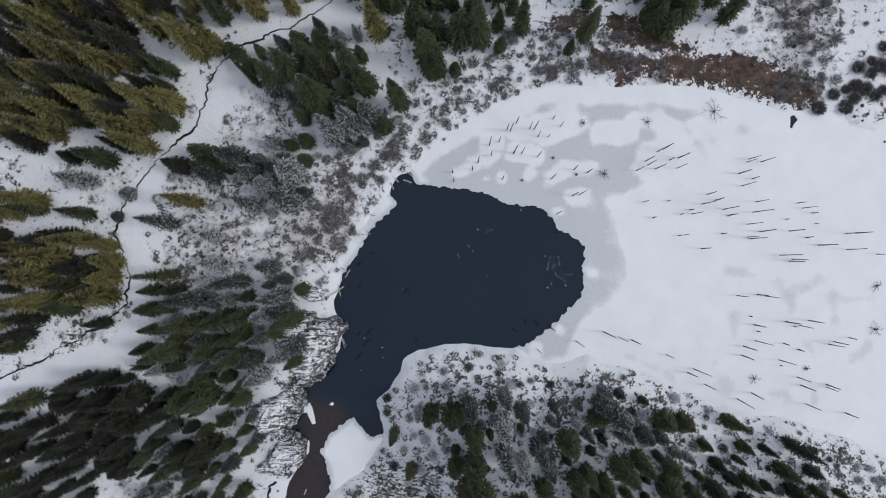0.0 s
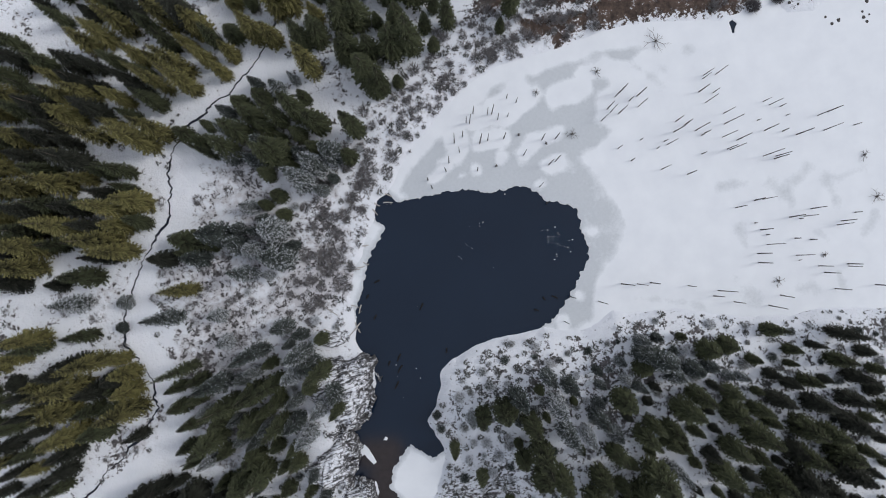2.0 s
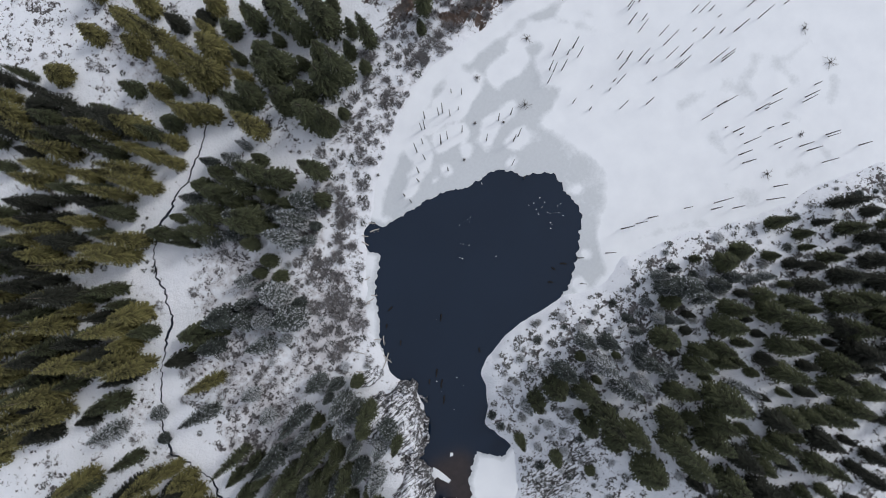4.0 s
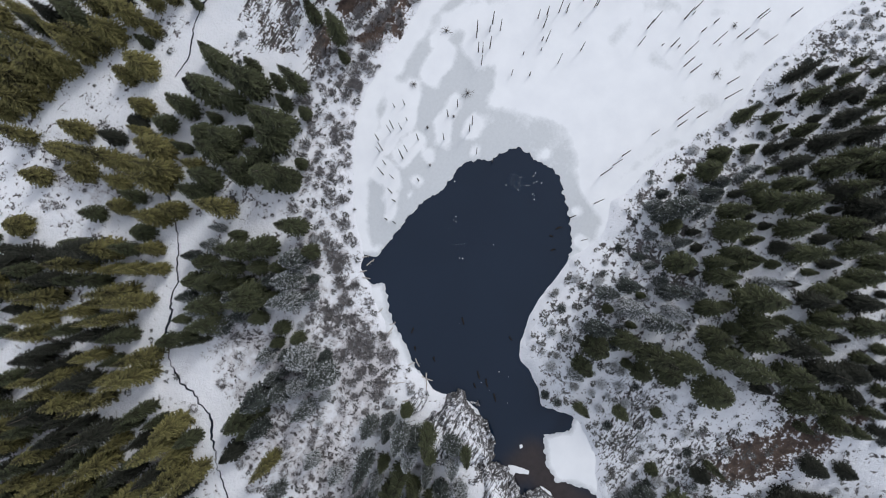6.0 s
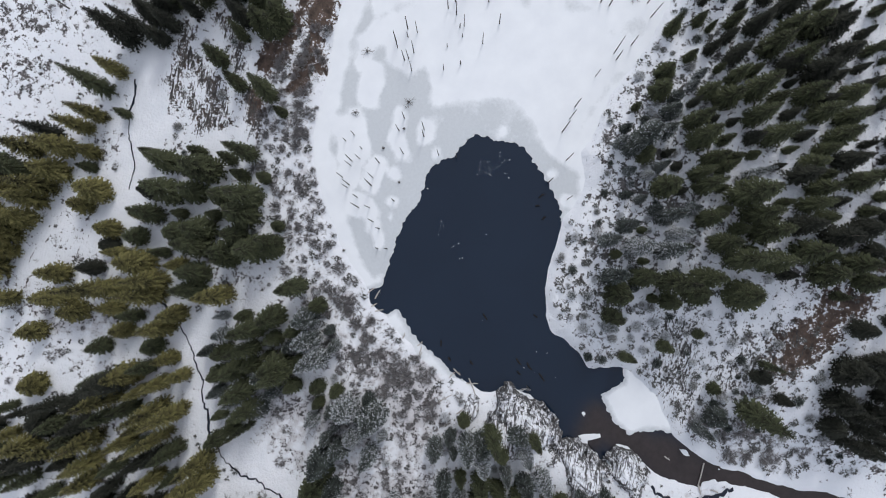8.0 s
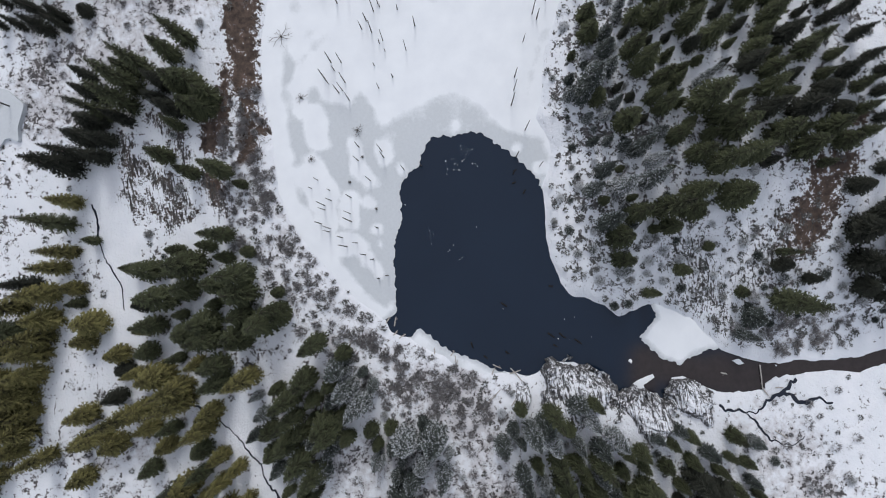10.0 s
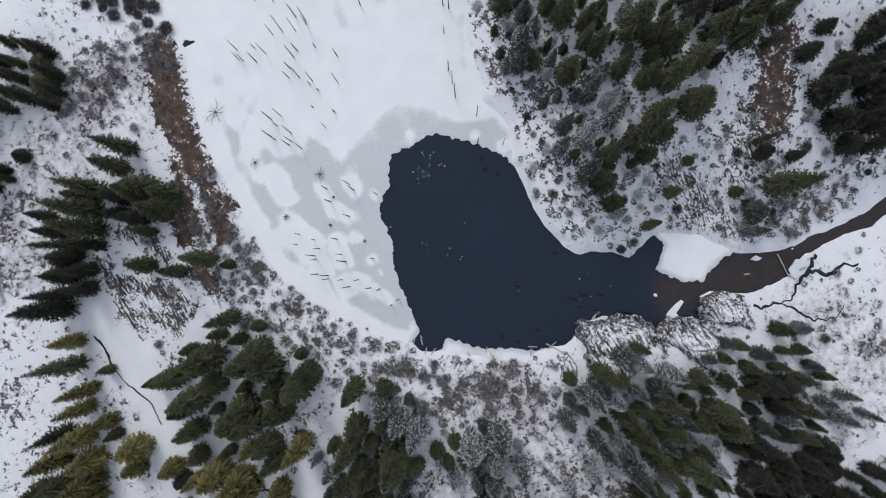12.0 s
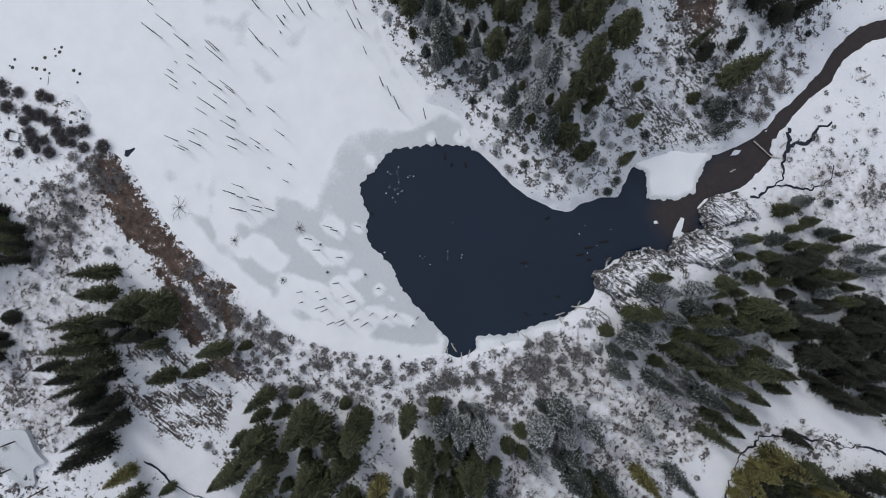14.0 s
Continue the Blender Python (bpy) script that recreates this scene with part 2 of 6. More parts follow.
SOUTH_SHORE = [(-15.9, -35.3), (-17.6, -29.0), (-15.1, -26.7), (-12.8, -23.2), (-12.2, -20.9), (-9.3, -18.8), (-3.5, -17.4), (3.4, -17.6), (7.9, -18.2),
    (10.8, -18.2), (13.4, -19.6), (17.6, -21.3), (21.0, -20.7), (25.0, -19.0), (27.3, -20.7), (32.9, -21.8), (37.4, -22.9), (44.1, -26.2), (50.8, -29.0),
    (57.4, -31.1), (64.1, -31.3), (69.5, -33.3), (76.1, -35.4), (83.5, -39.2), (97.7, -44.6), (118.9, -59.6), (191.2, -79.6)]
SHORE = np.array(NORTH_SHORE + WEST_SHORE + RIVER_WEST + RIVER_EAST + SOUTH_SHORE)


def outline_distance(ring, x, y):
    """Distance from the closed outline: positive outside it, negative inside."""
    best = np.full(x.shape, 1e9)
    inside = np.zeros(x.shape, bool)
    for (ax, ay), (bx, by) in zip(ring, np.roll(ring, -1, axis=0)):
        dx, dy = bx - ax, by - ay
        k = np.clip(((x - ax) * dx + (y - ay) * dy) / (dx * dx + dy * dy + 1e-12), 0, 1)
        best = np.minimum(best, (x - ax - k * dx) ** 2 + (y - ay - k * dy) ** 2)
        if ay != by:
            inside ^= ((ay > y) != (by > y)) & (x < (bx - ax) * (y - ay) / (by - ay) + ax)
    return np.sqrt(best) * np.where(inside, -1, 1)


def waves(x, y, scale, seed):
    """Smooth ground noise between about -1 and 1."""
    total = np.zeros(np.shape(x))
    for i in range(6):
        a = seed * 1.7 + i * 2.4
        f = (0.7 + 0.35 * i) / scale
        total = total + np.sin(x * f * math.cos(a) + y * f * math.sin(a) + 1.9 * i + seed) * np.sin(
            y * f * math.cos(a * 1.3 + 1) - x * f * math.sin(a * 1.3 + 1) + seed * 3.1) / (1 + 0.5 * i)
    return total / 1.8


def sigmoid(v):
    return 1 / (1 + np.exp(-np.clip(v, -30, 30)))


def south_hill(x, y):
    return sigmoid((x + 25) / 2.5) * sigmoid((-y - 6) / 4)


def height(x, y):
    d = outline_distance(SHORE, x, y) + 0.30 * waves(x, y, 1.1, 21.0) + 0.12 * waves(x, y, 0.6, 5.0)
    land = np.maximum(d, 0)
    hill = south_hill(x, y)
    cliff = np.exp(-((x + 34) / 11) ** 2 - ((y + 27) / 13) ** 2)
    west = 0.35 * (1 - np.exp(-land / 1.5)) + 0.09 * land + 0.06 * np.maximum(land - 45, 0)
    steep = 0.6 * (1 - np.exp(-land / 1.0)) + 0.44 * land - 0.0010 * np.minimum(land, 160) ** 2
    h = west * (1 - hill) + steep * hill + cliff * 4.0 * (1 - np.exp(-land / 1.6))
    h = h + waves(x, y, 5.0, 1.0) * 0.35 * np.clip(land / 6, 0, 1) + waves(x, y, 1.6, 4.0) * 0.10 * np.clip(land / 1.5, 0, 1)
    h = h + waves(x, y, 60.0, 2.0) * 7 * np.clip((land - 90) / 150, 0, 1)
    h = np.minimum(h, 34 + 0.15 * land)
    return np.where(d > 0, h, np.maximum(-2.5, 0.6 * d))
# -- end of terrain form


TRAIL = [(-15.9, 58.7), (-25.1, 49.3), (-34.2, 44.2), (-44.5, 40.2), (-48.4, 33.4), (-53.4, 25.8), (-59.2, 20.3), (-65.5, 12.3), (-66.8, 4.3), (-65.4, -2.5),
    (-63.0, -11.6), (-70.6, -18.4), (-81.4, -23.0), (-89.9, -26.6), (-98.4, -31.5)]
TRAIL_NORTH = [(40.8, 69.3), (32.6, 69.3), (24.9, 69.2), (14.6, 69.2), (3.9, 69.4), (-7.5, 69.9)]
TRAIL_UPPER = [(38.3, 69.3), (31.4, 68.4), (20.8, 67.9), (10.3, 67.0), (0.4, 64.0)]
STREAM = [(-20.5, 58.7), (-26.2, 52.0), (-30.2, 49.3), (-34.2, 47.0), (-38.7, 45.2), (-42.7, 43.6), (-45.5, 42.4), (-47.8, 40.2), (-50.1, 37.9), (-51.2, 35.1),
    (-52.1, 31.6), (-53.1, 28.2), (-55.8, 24.8), (-59.1, 22.3), (-63.1, 18.0), (-66.4, 13.4), (-69.1, 8.9), (-69.7, 4.3), (-67.9, -0.2), (-67.1, -4.8),
    (-68.1, -9.3), (-72.7, -13.8), (-77.2, -15.9), (-81.5, -18.5), (-85.7, -21.1), (-92.0, -23.6), (-98.2, -27.0)]


def line_distance(line, x, y):
    best = np.full(np.shape(x), 1e9)
    for (ax, ay), (bx, by) in zip(line[:-1], line[1:]):
        dx, dy = bx - ax, by - ay
        k = np.clip(((x - ax) * dx + (y - ay) * dy) / (dx * dx + dy * dy + 1e-12), 0, 1)
        best = np.minimum(best, (x - ax - k * dx) ** 2 + (y - ay - k * dy) ** 2)
    return np.sqrt(best)


def blobs(caps, x, y, soft):
    """How far inside any of the rounded strips (x0, y0, x1, y1, radius): 1 inside, 0 outside."""
    best = np.zeros(np.shape(x))
    for x0, y0, x1, y1, r in caps:
        d = line_distance([(x0, y0), (x1, y1)], x, y)
        best = np.maximum(best, sigmoid((r - d) / soft))
    return best


GRASS_BANK = [(67.5, 33.4, 54.1, 38.0, 5.2), (53.9, 37.5, 44.4, 38.9, 5.2), (46.7, 41.8, 31.7, 44.9, 2.9), (38.0, 38.1, 31.3, 36.7, 2.1),
    (66.1, 32.4, 51.4, 38.6, 4.5), (51.4, 38.6, 43.1, 39.3, 3.5), (34.6, 47.2, 29.7, 47.6, 2.8), (23.2, 48.1, 19.5, 47.3, 3.2),
    (43.1, 38.5, 67.5, 33.7, 4.8), (27.3, 40.4, 43.1, 38.7, 2.9), (4.1, -67.4, -8.0, -61.6, 4.6), (9.6, -68.3, 12.2, -71.5, 2.0),
    (-3.6, -60.4, -9.2, -60.2, 3.3)]
MOOR = [(37.4, 58.2, 33.1, 52.7, 3.2), (29.8, 64.3, 21.8, 55.3, 3.8), (22.6, 60.9, 14.2, 57.7, 2.9), (23.6, 49.9, 16.3, 46.6, 3.4),
    (23.0, 65.5, 18.2, 58.8, 2.8), (34.2, 64.2, 19.7, 63.9, 3.1), (24.7, 56.5, 15.8, 56.4, 3.6), (34.2, 54.1, 28.4, 52.3, 3.2),
    (23.1, 56.6, 17.9, 52.4, 2.9), (20.7, 55.6, 16.3, 53.6, 2.5), (18.1, 45.4, 11.6, 45.9, 1.8)]
# where bare bushes grow: rounded strips
THICKET = [(10.6, 40.5, -4.2, 29.3, 4.1), (-4.9, 30.2, -13.6, 20.6, 4.1), (18.3, 38.3, -0.3, 31.7, 3.9), (-0.5, 31.8, -24.7, 14.6, 3.4),
    (-25.3, 15.3, -30.3, 3.7, 3.9), (-19.0, 14.8, -27.6, 7.5, 2.5), (-28.3, 4.4, -20.8, 22.2, 4.1), (-20.8, 22.2, -9.3, 30.8, 4.3),
    (-9.3, 30.8, 6.8, 36.6, 3.9), (6.8, 37.7, 20.5, 41.7, 3.2), (35.1, 40.7, 16.5, 36.9, 3.4), (18.1, 41.2, 8.0, 33.7, 3.4),
    (35.7, 40.6, 22.6, 40.3, 3.9), (17.7, 40.7, 8.8, 42.1, 3.2), (-25.4, 14.8, -24.4, 4.4, 4.1), (68.0, 38.7, 68.6, 52.8, 5.1),
    (-28.5, -66.7, -28.6, -59.5, 3.0), (-23.3, -54.5, -26.9, -71.3, 2.7)]
LIGHT_SCRUB = [(-45.9, 2.1, -30.0, 4.4, 6.8), (-56.0, 12.4, -44.8, 4.4, 4.5), (-40.0, 31.8, -33.3, 30.7, 3.4), (-37.6, 27.9, -38.8, 14.4, 5.6),
    (-48.8, 10.9, -53.8, -2.9, 6.8), (-28.3, 77.4, -26.7, 68.1, 2.6), (-42.2, 28.5, -48.1, 21.3, 3.4), (64.8, 48.1, 59.9, 33.0, 5.7),
    (55.8, 61.6, 60.7, 54.2, 4.5), (52.0, 75.6, 39.6, 78.4, 4.5), (-50.2, -56.9, -62.4, -59.6, 6.8), (-43.3, -53.9, -63.9, -47.4, 6.9),
    (-38.8, -51.0, -38.2, -56.1, 3.4), (-58.4, -45.7, -65.9, -46.1, 4.5), (-43.5, 4.2, -54.3, -4.9, 5.1), (-55.6, 2.3, -60.2, -4.3, 4.0),
    (50.7, 67.6, 60.9, 61.3, 5.6), (57.4, 55.4, 41.9, 69.0, 5.7)] + [(44.2, 79.3, 42.0, 71.9, 5.5), (-78.4, 32.3, -66.6, 30.3, 3.3), (-61.7, -18.5, -52.7, -21.9, 4.5), (-68.2, 13.4, -55.9, 14.6, 3.3),
    (-75.7, -8.0, -68.5, -26.9, 2.2)]
ROUGH = [(-17.1, 85.7, -11.6, 75.4, 4.1), (-9.1, 84.0, -9.4, 77.0, 2.4), (-33.2, 85.5, -36.6, 79.0, 3.0), (-26.3, 80.4, -30.9, 71.6, 2.8),
    (-24.0, 70.1, -25.7, 65.0, 2.0), (-8.4, 81.9, -10.9, 73.6, 3.1), (-11.7, 83.8, -14.4, 77.9, 2.0), (-88.9, 19.8, -76.6, 14.4, 2.2),
    (-67.1, 13.4, -59.3, 15.7, 1.6), (23.0, 72.3, 14.0, 70.6, 1.8), (10.5, 67.7, 1.0, 67.8, 1.6), (-4.9, -40.0, -16.8, -47.7, 2.6),
    (-4.5, -35.4, -28.8, -52.4, 1.8)]
ROCKY = [(-7.6, -42.7, -24.3, -51.1, 3.5), (-4.5, -61.1, -15.0, -51.7, 3.5), (-13.9, -40.4, -24.0, -47.8, 1.6), (-24.4, -56.4, -26.5, -61.0, 2.9)]


def scrub_density(x, y):
    return np.maximum(blobs(THICKET, x, y, 1.5), 0.55 * blobs(LIGHT_SCRUB, x, y, 2.5)) * (0.75 + 0.5 * waves(x, y, 3.0, 9.0))


def ground_sheet():
    inner = np.arange(-122, 122.01, 0.62)
    out = [122.0]
    step = 0.8
    while out[-1] < 2400:
        step *= 1.28
        out.append(out[-1] + step)
    axis = np.concatenate([-np.array(out[:0:-1]), inner, np.array(out[1:])])
    n = len(axis)
    x, y = np.meshgrid(axis, axis)
    x, y = x.ravel(), y.ravel()
    z = height(x, y)
    trail = np.minimum(np.minimum(line_distance(TRAIL, x, y), line_distance(TRAIL_NORTH, x, y)), line_distance(TRAIL_UPPER, x, y))
    idx = np.arange(n * n).reshape(n, n)
    quads = np.stack([idx[:-1, :-1], idx[:-1, 1:], idx[1:, 1:], idx[1:, :-1]], -1).reshape(-1, 4)
    ob = mesh_object("ground", np.stack([x, y, z], -1).tolist(), quads.tolist(), MAT["ground"], smooth=True)
    d = outline_distance(SHORE, x, y)
    hill = south_hill(x, y)
    big = waves(x, y, 9.0, 7.0)
    dense, light, moor, bank = (blobs(z, x, y, 1.6) for z in (THICKET, LIGHT_SCRUB, MOOR, GRASS_BANK))
    patch = waves(x, y, 2.4, 13.0)
    shore = np.exp(-(np.maximum(d, 0) / 1.5) ** 2)
    scrub = 0.40 + 0.03 * hill + 0.06 * moor + 0.05 * big + 0.07 * patch + 0.035 * dense + 0.045 * light + 0.035 * hill * np.exp(-(d / 14) ** 2) - 0.10 * shore
    scrub = scrub - 0.35 * np.exp(-(trail / 2.4) ** 4)
    grass = np.maximum(0.74 * bank * (1 - 0.44 * hill), 0.61 * moor) * (0.92 + 0.16 * waves(x, y, 4.0, 11.0)) + 0.20 * hill + 0.06 * waves(x, y, 9.0, 3.0)
    cliff = np.exp(-((x + 34) / 11) ** 2 - ((y + 27) / 13) ** 2) * np.exp(-np.maximum(d, 0) / 11)
    rock = 0.10 * blobs(ROCKY, x, y, 1.5) + 0.455 * blobs(ROUGH, x, y, 1.6) * (1 - hill) + 0.07 * blobs(ROUGH, x, y, 1.6) * hill + np.maximum(0.40 * bank, 0.59 * moor) * (1 - hill) + 0.62 * cliff + hill * (0.385 + 0.05 * big)
    veil = 0.35 + 0.08 * big + 0.07 * patch + 0.03 * hill + 0.15 * dense + 0.22 * light - 0.3 * np.exp(-(trail / 2.6) ** 4) - 0.12 * shore
    for name, val in (("scrub", scrub), ("veil", veil), ("grass", grass), ("rock", rock)):
        set_attr(ob.data, name, val)
    tagged(ob, "snow-covered hilly ground with bare litter and rock showing through", "ground", kind="structure")


ground_sheet()


def creek(name, line, width, seed):
    """A narrow dark run of water winding over the snow."""
    rng = random.Random(seed)
    pts = []
    for (ax, ay), (bx, by) in zip(line[:-1], line[1:]):
        k = max(1, int(math.hypot(bx - ax, by - ay) / 0.5))
        pts += [(ax + (bx - ax) * i / k, ay + (by - ay) * i / k) for i in range(k)]
    wob = [(x + 0.3 * math.sin(i * 0.55) + 0.2 * math.sin(i * 1.7 + 1) + rng.uniform(-0.15, 0.15), y + 0.22 * math.sin(i * 0.43 + 2) + rng.uniform(-0.12, 0.12)) for i, (x, y) in enumerate(pts)]
    xs, ys, half = [], [], []
    for i in range(1, len(wob) - 1):
        (x0, y0), (x1, y1) = wob[i - 1], wob[i + 1]
        dx, dy = x1 - x0, y1 - y0
        n = math.hypot(dx, dy) + 1e-9
        w = width * (0.75 + 0.45 * math.sin(i * 0.21) * math.sin(i * 0.067 + 1)) * rng.uniform(0.7, 1.25)
        for sg in (-1, 0, 1):
            xs.append(wob[i][0] - dy / n * w * sg)
            ys.append(wob[i][1] + dx / n * w * sg)
    zs = height(np.array(xs), np.array(ys))
    zs = zs.reshape(-1, 3).max(axis=1).repeat(3) + 0.05
    verts = list(zip(xs, ys, zs.tolist()))
    faces = []
    for i in range(len(verts) // 3 - 1):
        a = i * 3
        faces += [(a, a + 1, a + 4, a + 3), (a + 1, a + 2, a + 5, a + 4)]
    ob = mesh_object(name, verts, faces, MAT["water"])
    set_attr(ob.data, "shallow", [0.3] * len(verts))
    tagged(ob, "narrow dark creek winding beside the snowy trail", "creek", kind="structure")


creek("creek", STREAM, 0.22, 3)
SIDE_ARM = [(-35.8, -62.2), (-36.5, -60.2), (-37.6, -57.7), (-39.4, -55.0), (-40.6, -52.3), (-40.4, -49.7), (-39.4, -46.9), (-37.5, -44.4)]
SIDE_ARM_EAST = [(-37.7, -57.8), (-38.5, -59.5), (-39.9, -60.4), (-40.1, -62.6), (-40.0, -64.6), (-40.8, -66.1), (-41.8, -68.3)]
SIDE_ARM_SOUTH = [(-40.6, -50.2), (-42.4, -51.5), (-44.3, -52.6), (-46.8, -54.3), (-47.5, -56.0), (-47.7, -57.6), (-47.4, -59.4), (-46.5, -61.4)]
creek("creek", [(22.2, 72.1), (17.8, 71.7), (10.8, 71.5), (6.4, 69.2), (-0.8, 68.3)], 0.2, 4)
creek("side_creek", SIDE_ARM, 0.34, 5)
creek("side_creek", SIDE_ARM_EAST, 0.36, 6)
creek("side_creek", SIDE_ARM_SOUTH, 0.18, 7)

# -- the lake: open pool, slush and snow on the ice --
POOL_NORTH = [(-14.0, 18.8), (-11.4, 18.6), (-10.2, 16.5), (-9.3, 15.2), (-5.9, 14.9), (-2.4, 14.5), (3.4, 13.7), (6.8, 12.3), (9.7, 11.0), (14.3, 10.8),
    (16.6, 9.6), (18.0, 7.9), (18.8, 6.2), (21.1, 5.0), (23.4, 3.5), (24.5, 2.1), (24.6, 0.1), (23.9, -1.9), (24.2, -4.2), (24.3, -6.1), (23.0, -8.7),
    (20.5, -10.7), (18.8, -12.7), (15.9, -15.0), (13.1, -17.1), (9.7, -18.3), (5.7, -19.7), (-4.7, -22.0), (-12.2, -27.8)]
POOL_SOUTH = [(-15.0, -33.6), (-15.9, -35.7), (-19.1, -36.2), (-20.8, -34.2), (-22.6, -32.3), (-24.9, -33.9), (-27.6, -36.2), (-29.3, -39.3)] + \
    [(-28.1, -42.3), (-27.2, -46.0), (-27.4, -48.7), (-29.4, -53.7), (-30.8, -58.3), (-31.2, -64.1), (-32.1, -69.3), (-32.3, -75.4), (-31.6, -80.8),
    (-32.8, -87.5), (-36.0, -92.1), (-39.3, -110.0), (-50.5, -133.7), (-57.9, -127.8), (-46.7, -102.5), (-40.0, -87.1), (-37.7, -83.1), (-36.5, -77.7),
    (-37.3, -72.8), (-36.0, -67.5), (-36.0, -62.5), (-37.8, -58.1), (-40.4, -54.5), (-43.1, -50.1), (-40.3, -45.6), (-36.3, -41.6), (-36.6, -32.2),
    (-34.2, -24.3)] + \
    [(-34.9, -21.1), (-30.2, -16.4), (-27.3, -9.5), (-25.8, -5.4), (-24.4, -2.7), (-22.7, -0.2), (-21.2, 2.1), (-19.8, 5.0), (-17.7, 7.4), (-15.1, 9.7),
    (-13.7, 11.6), (-14.9, 13.3), (-15.8, 14.9)]
POOL = np.array(POOL_NORTH + POOL_SOUTH)
SPRING = np.array([(65.6, 28.7), (66.4, 28.9), (67.0, 27.9), (66.3, 27.2), (65.9, 26.2), (65.4, 26.4)])
# the wet belt round the pool, seen as one outline with dry islands in it
SLUSH = np.array([(-8.8, 17.2), (-6.4, 20.1), (-2.4, 22.7), (3.4, 25.7), (9.7, 29.1), (14.3, 30.3), (16.6, 32.1), (24.0, 31.6), (37.7, 31.2), (43.9, 30.7),
    (48.9, 28.9), (43.3, 28.0), (39.4, 28.2), (38.8, 24.4), (35.1, 22.5), (34.0, 18.2), (36.5, 15.8), (33.1, 13.0), (29.1, 12.4), (30.2, 7.9),
    (32.4, 2.1), (33.2, -3.0), (30.1, -8.1), (25.0, -11.8), (22.2, -15.0), (20.5, -19.6), (15.9, -20.5), (11.9, -19.1), (13.7, -11.6), (4.5, -2.5),
    (-2.4, 9.1)])
SLUSH_FAR = [(52.6, -2.4, 58.2, -3.0, 1.2), (62.6, -4.7, 65.4, -9.2, 1.6), (65.4, -7.5, 70.9, -4.1, 1.5), (73.7, -6.9, 73.6, -12.5, 1.5),
    (75.3, -8.0, 81.3, -8.0, 1.0), (53.9, -11.5, 53.9, -14.8, 1.3), (68.6, -17.0, 69.7, -19.3, 1.0), (51.4, -23.9, 51.9, -26.1, 2.0),
    (50.3, -20.5, 50.4, -20.7, 0.9), (80.1, -17.0, 76.8, -20.3, 1.2), (61.3, -26.6, 64.1, -27.2, 1.4), (69.6, -26.0, 69.6, -28.8, 0.7),
    (30.1, -18.4, 40.8, -22.8, 0.7), (40.8, -22.8, 41.9, -24.0, 1.0), (33.1, 25.0, 34.2, 22.2, 1.2), (45.0, 26.1, 48.9, 20.9, 1.0),
    (50.0, 23.8, 50.3, 23.6, 0.9), (55.6, 26.0, 55.8, 25.9, 1.2), (-18.6, 9.1, -22.1, 4.5, 2.0)]
SNOW_PATCH = [(9.7, 26.9, 16.0, 25.2, 2.4), (16.0, 26.3, 21.2, 28.0, 3.3), (21.2, 28.0, 24.0, 28.0, 1.5), (5.7, 24.1, 5.5, 21.2, 2.2),
    (6.8, 25.8, 8.2, 27.3, 1.5), (10.3, 21.7, 13.7, 21.1, 2.0), (14.9, 21.1, 15.1, 21.0, 1.6), (-1.2, 17.7, 2.8, 19.5, 1.2),
    (2.2, 20.0, 3.2, 20.4, 1.0), (7.8, 16.5, 7.9, 16.4, 1.0), (13.1, 17.1, 13.3, 17.1, 1.5), (4.5, 16.6, 4.7, 16.6, 0.6),
    (17.7, 16.2, 20.6, 18.2, 1.6), (20.6, 18.4, 25.7, 18.5, 1.4), (21.7, 12.5, 24.6, 13.0, 1.5), (28.0, 25.7, 33.1, 25.6, 2.5),
    (34.8, 27.9, 39.4, 28.4, 2.0), (18.8, 9.6, 19.4, 9.6, 0.9), (25.7, -2.7, 25.9, -2.7, 0.8)] + [(14.8, -18.2, 14.9, -18.4, 1.4), (19.4, -13.9, 19.6, -14.1, 0.9)]


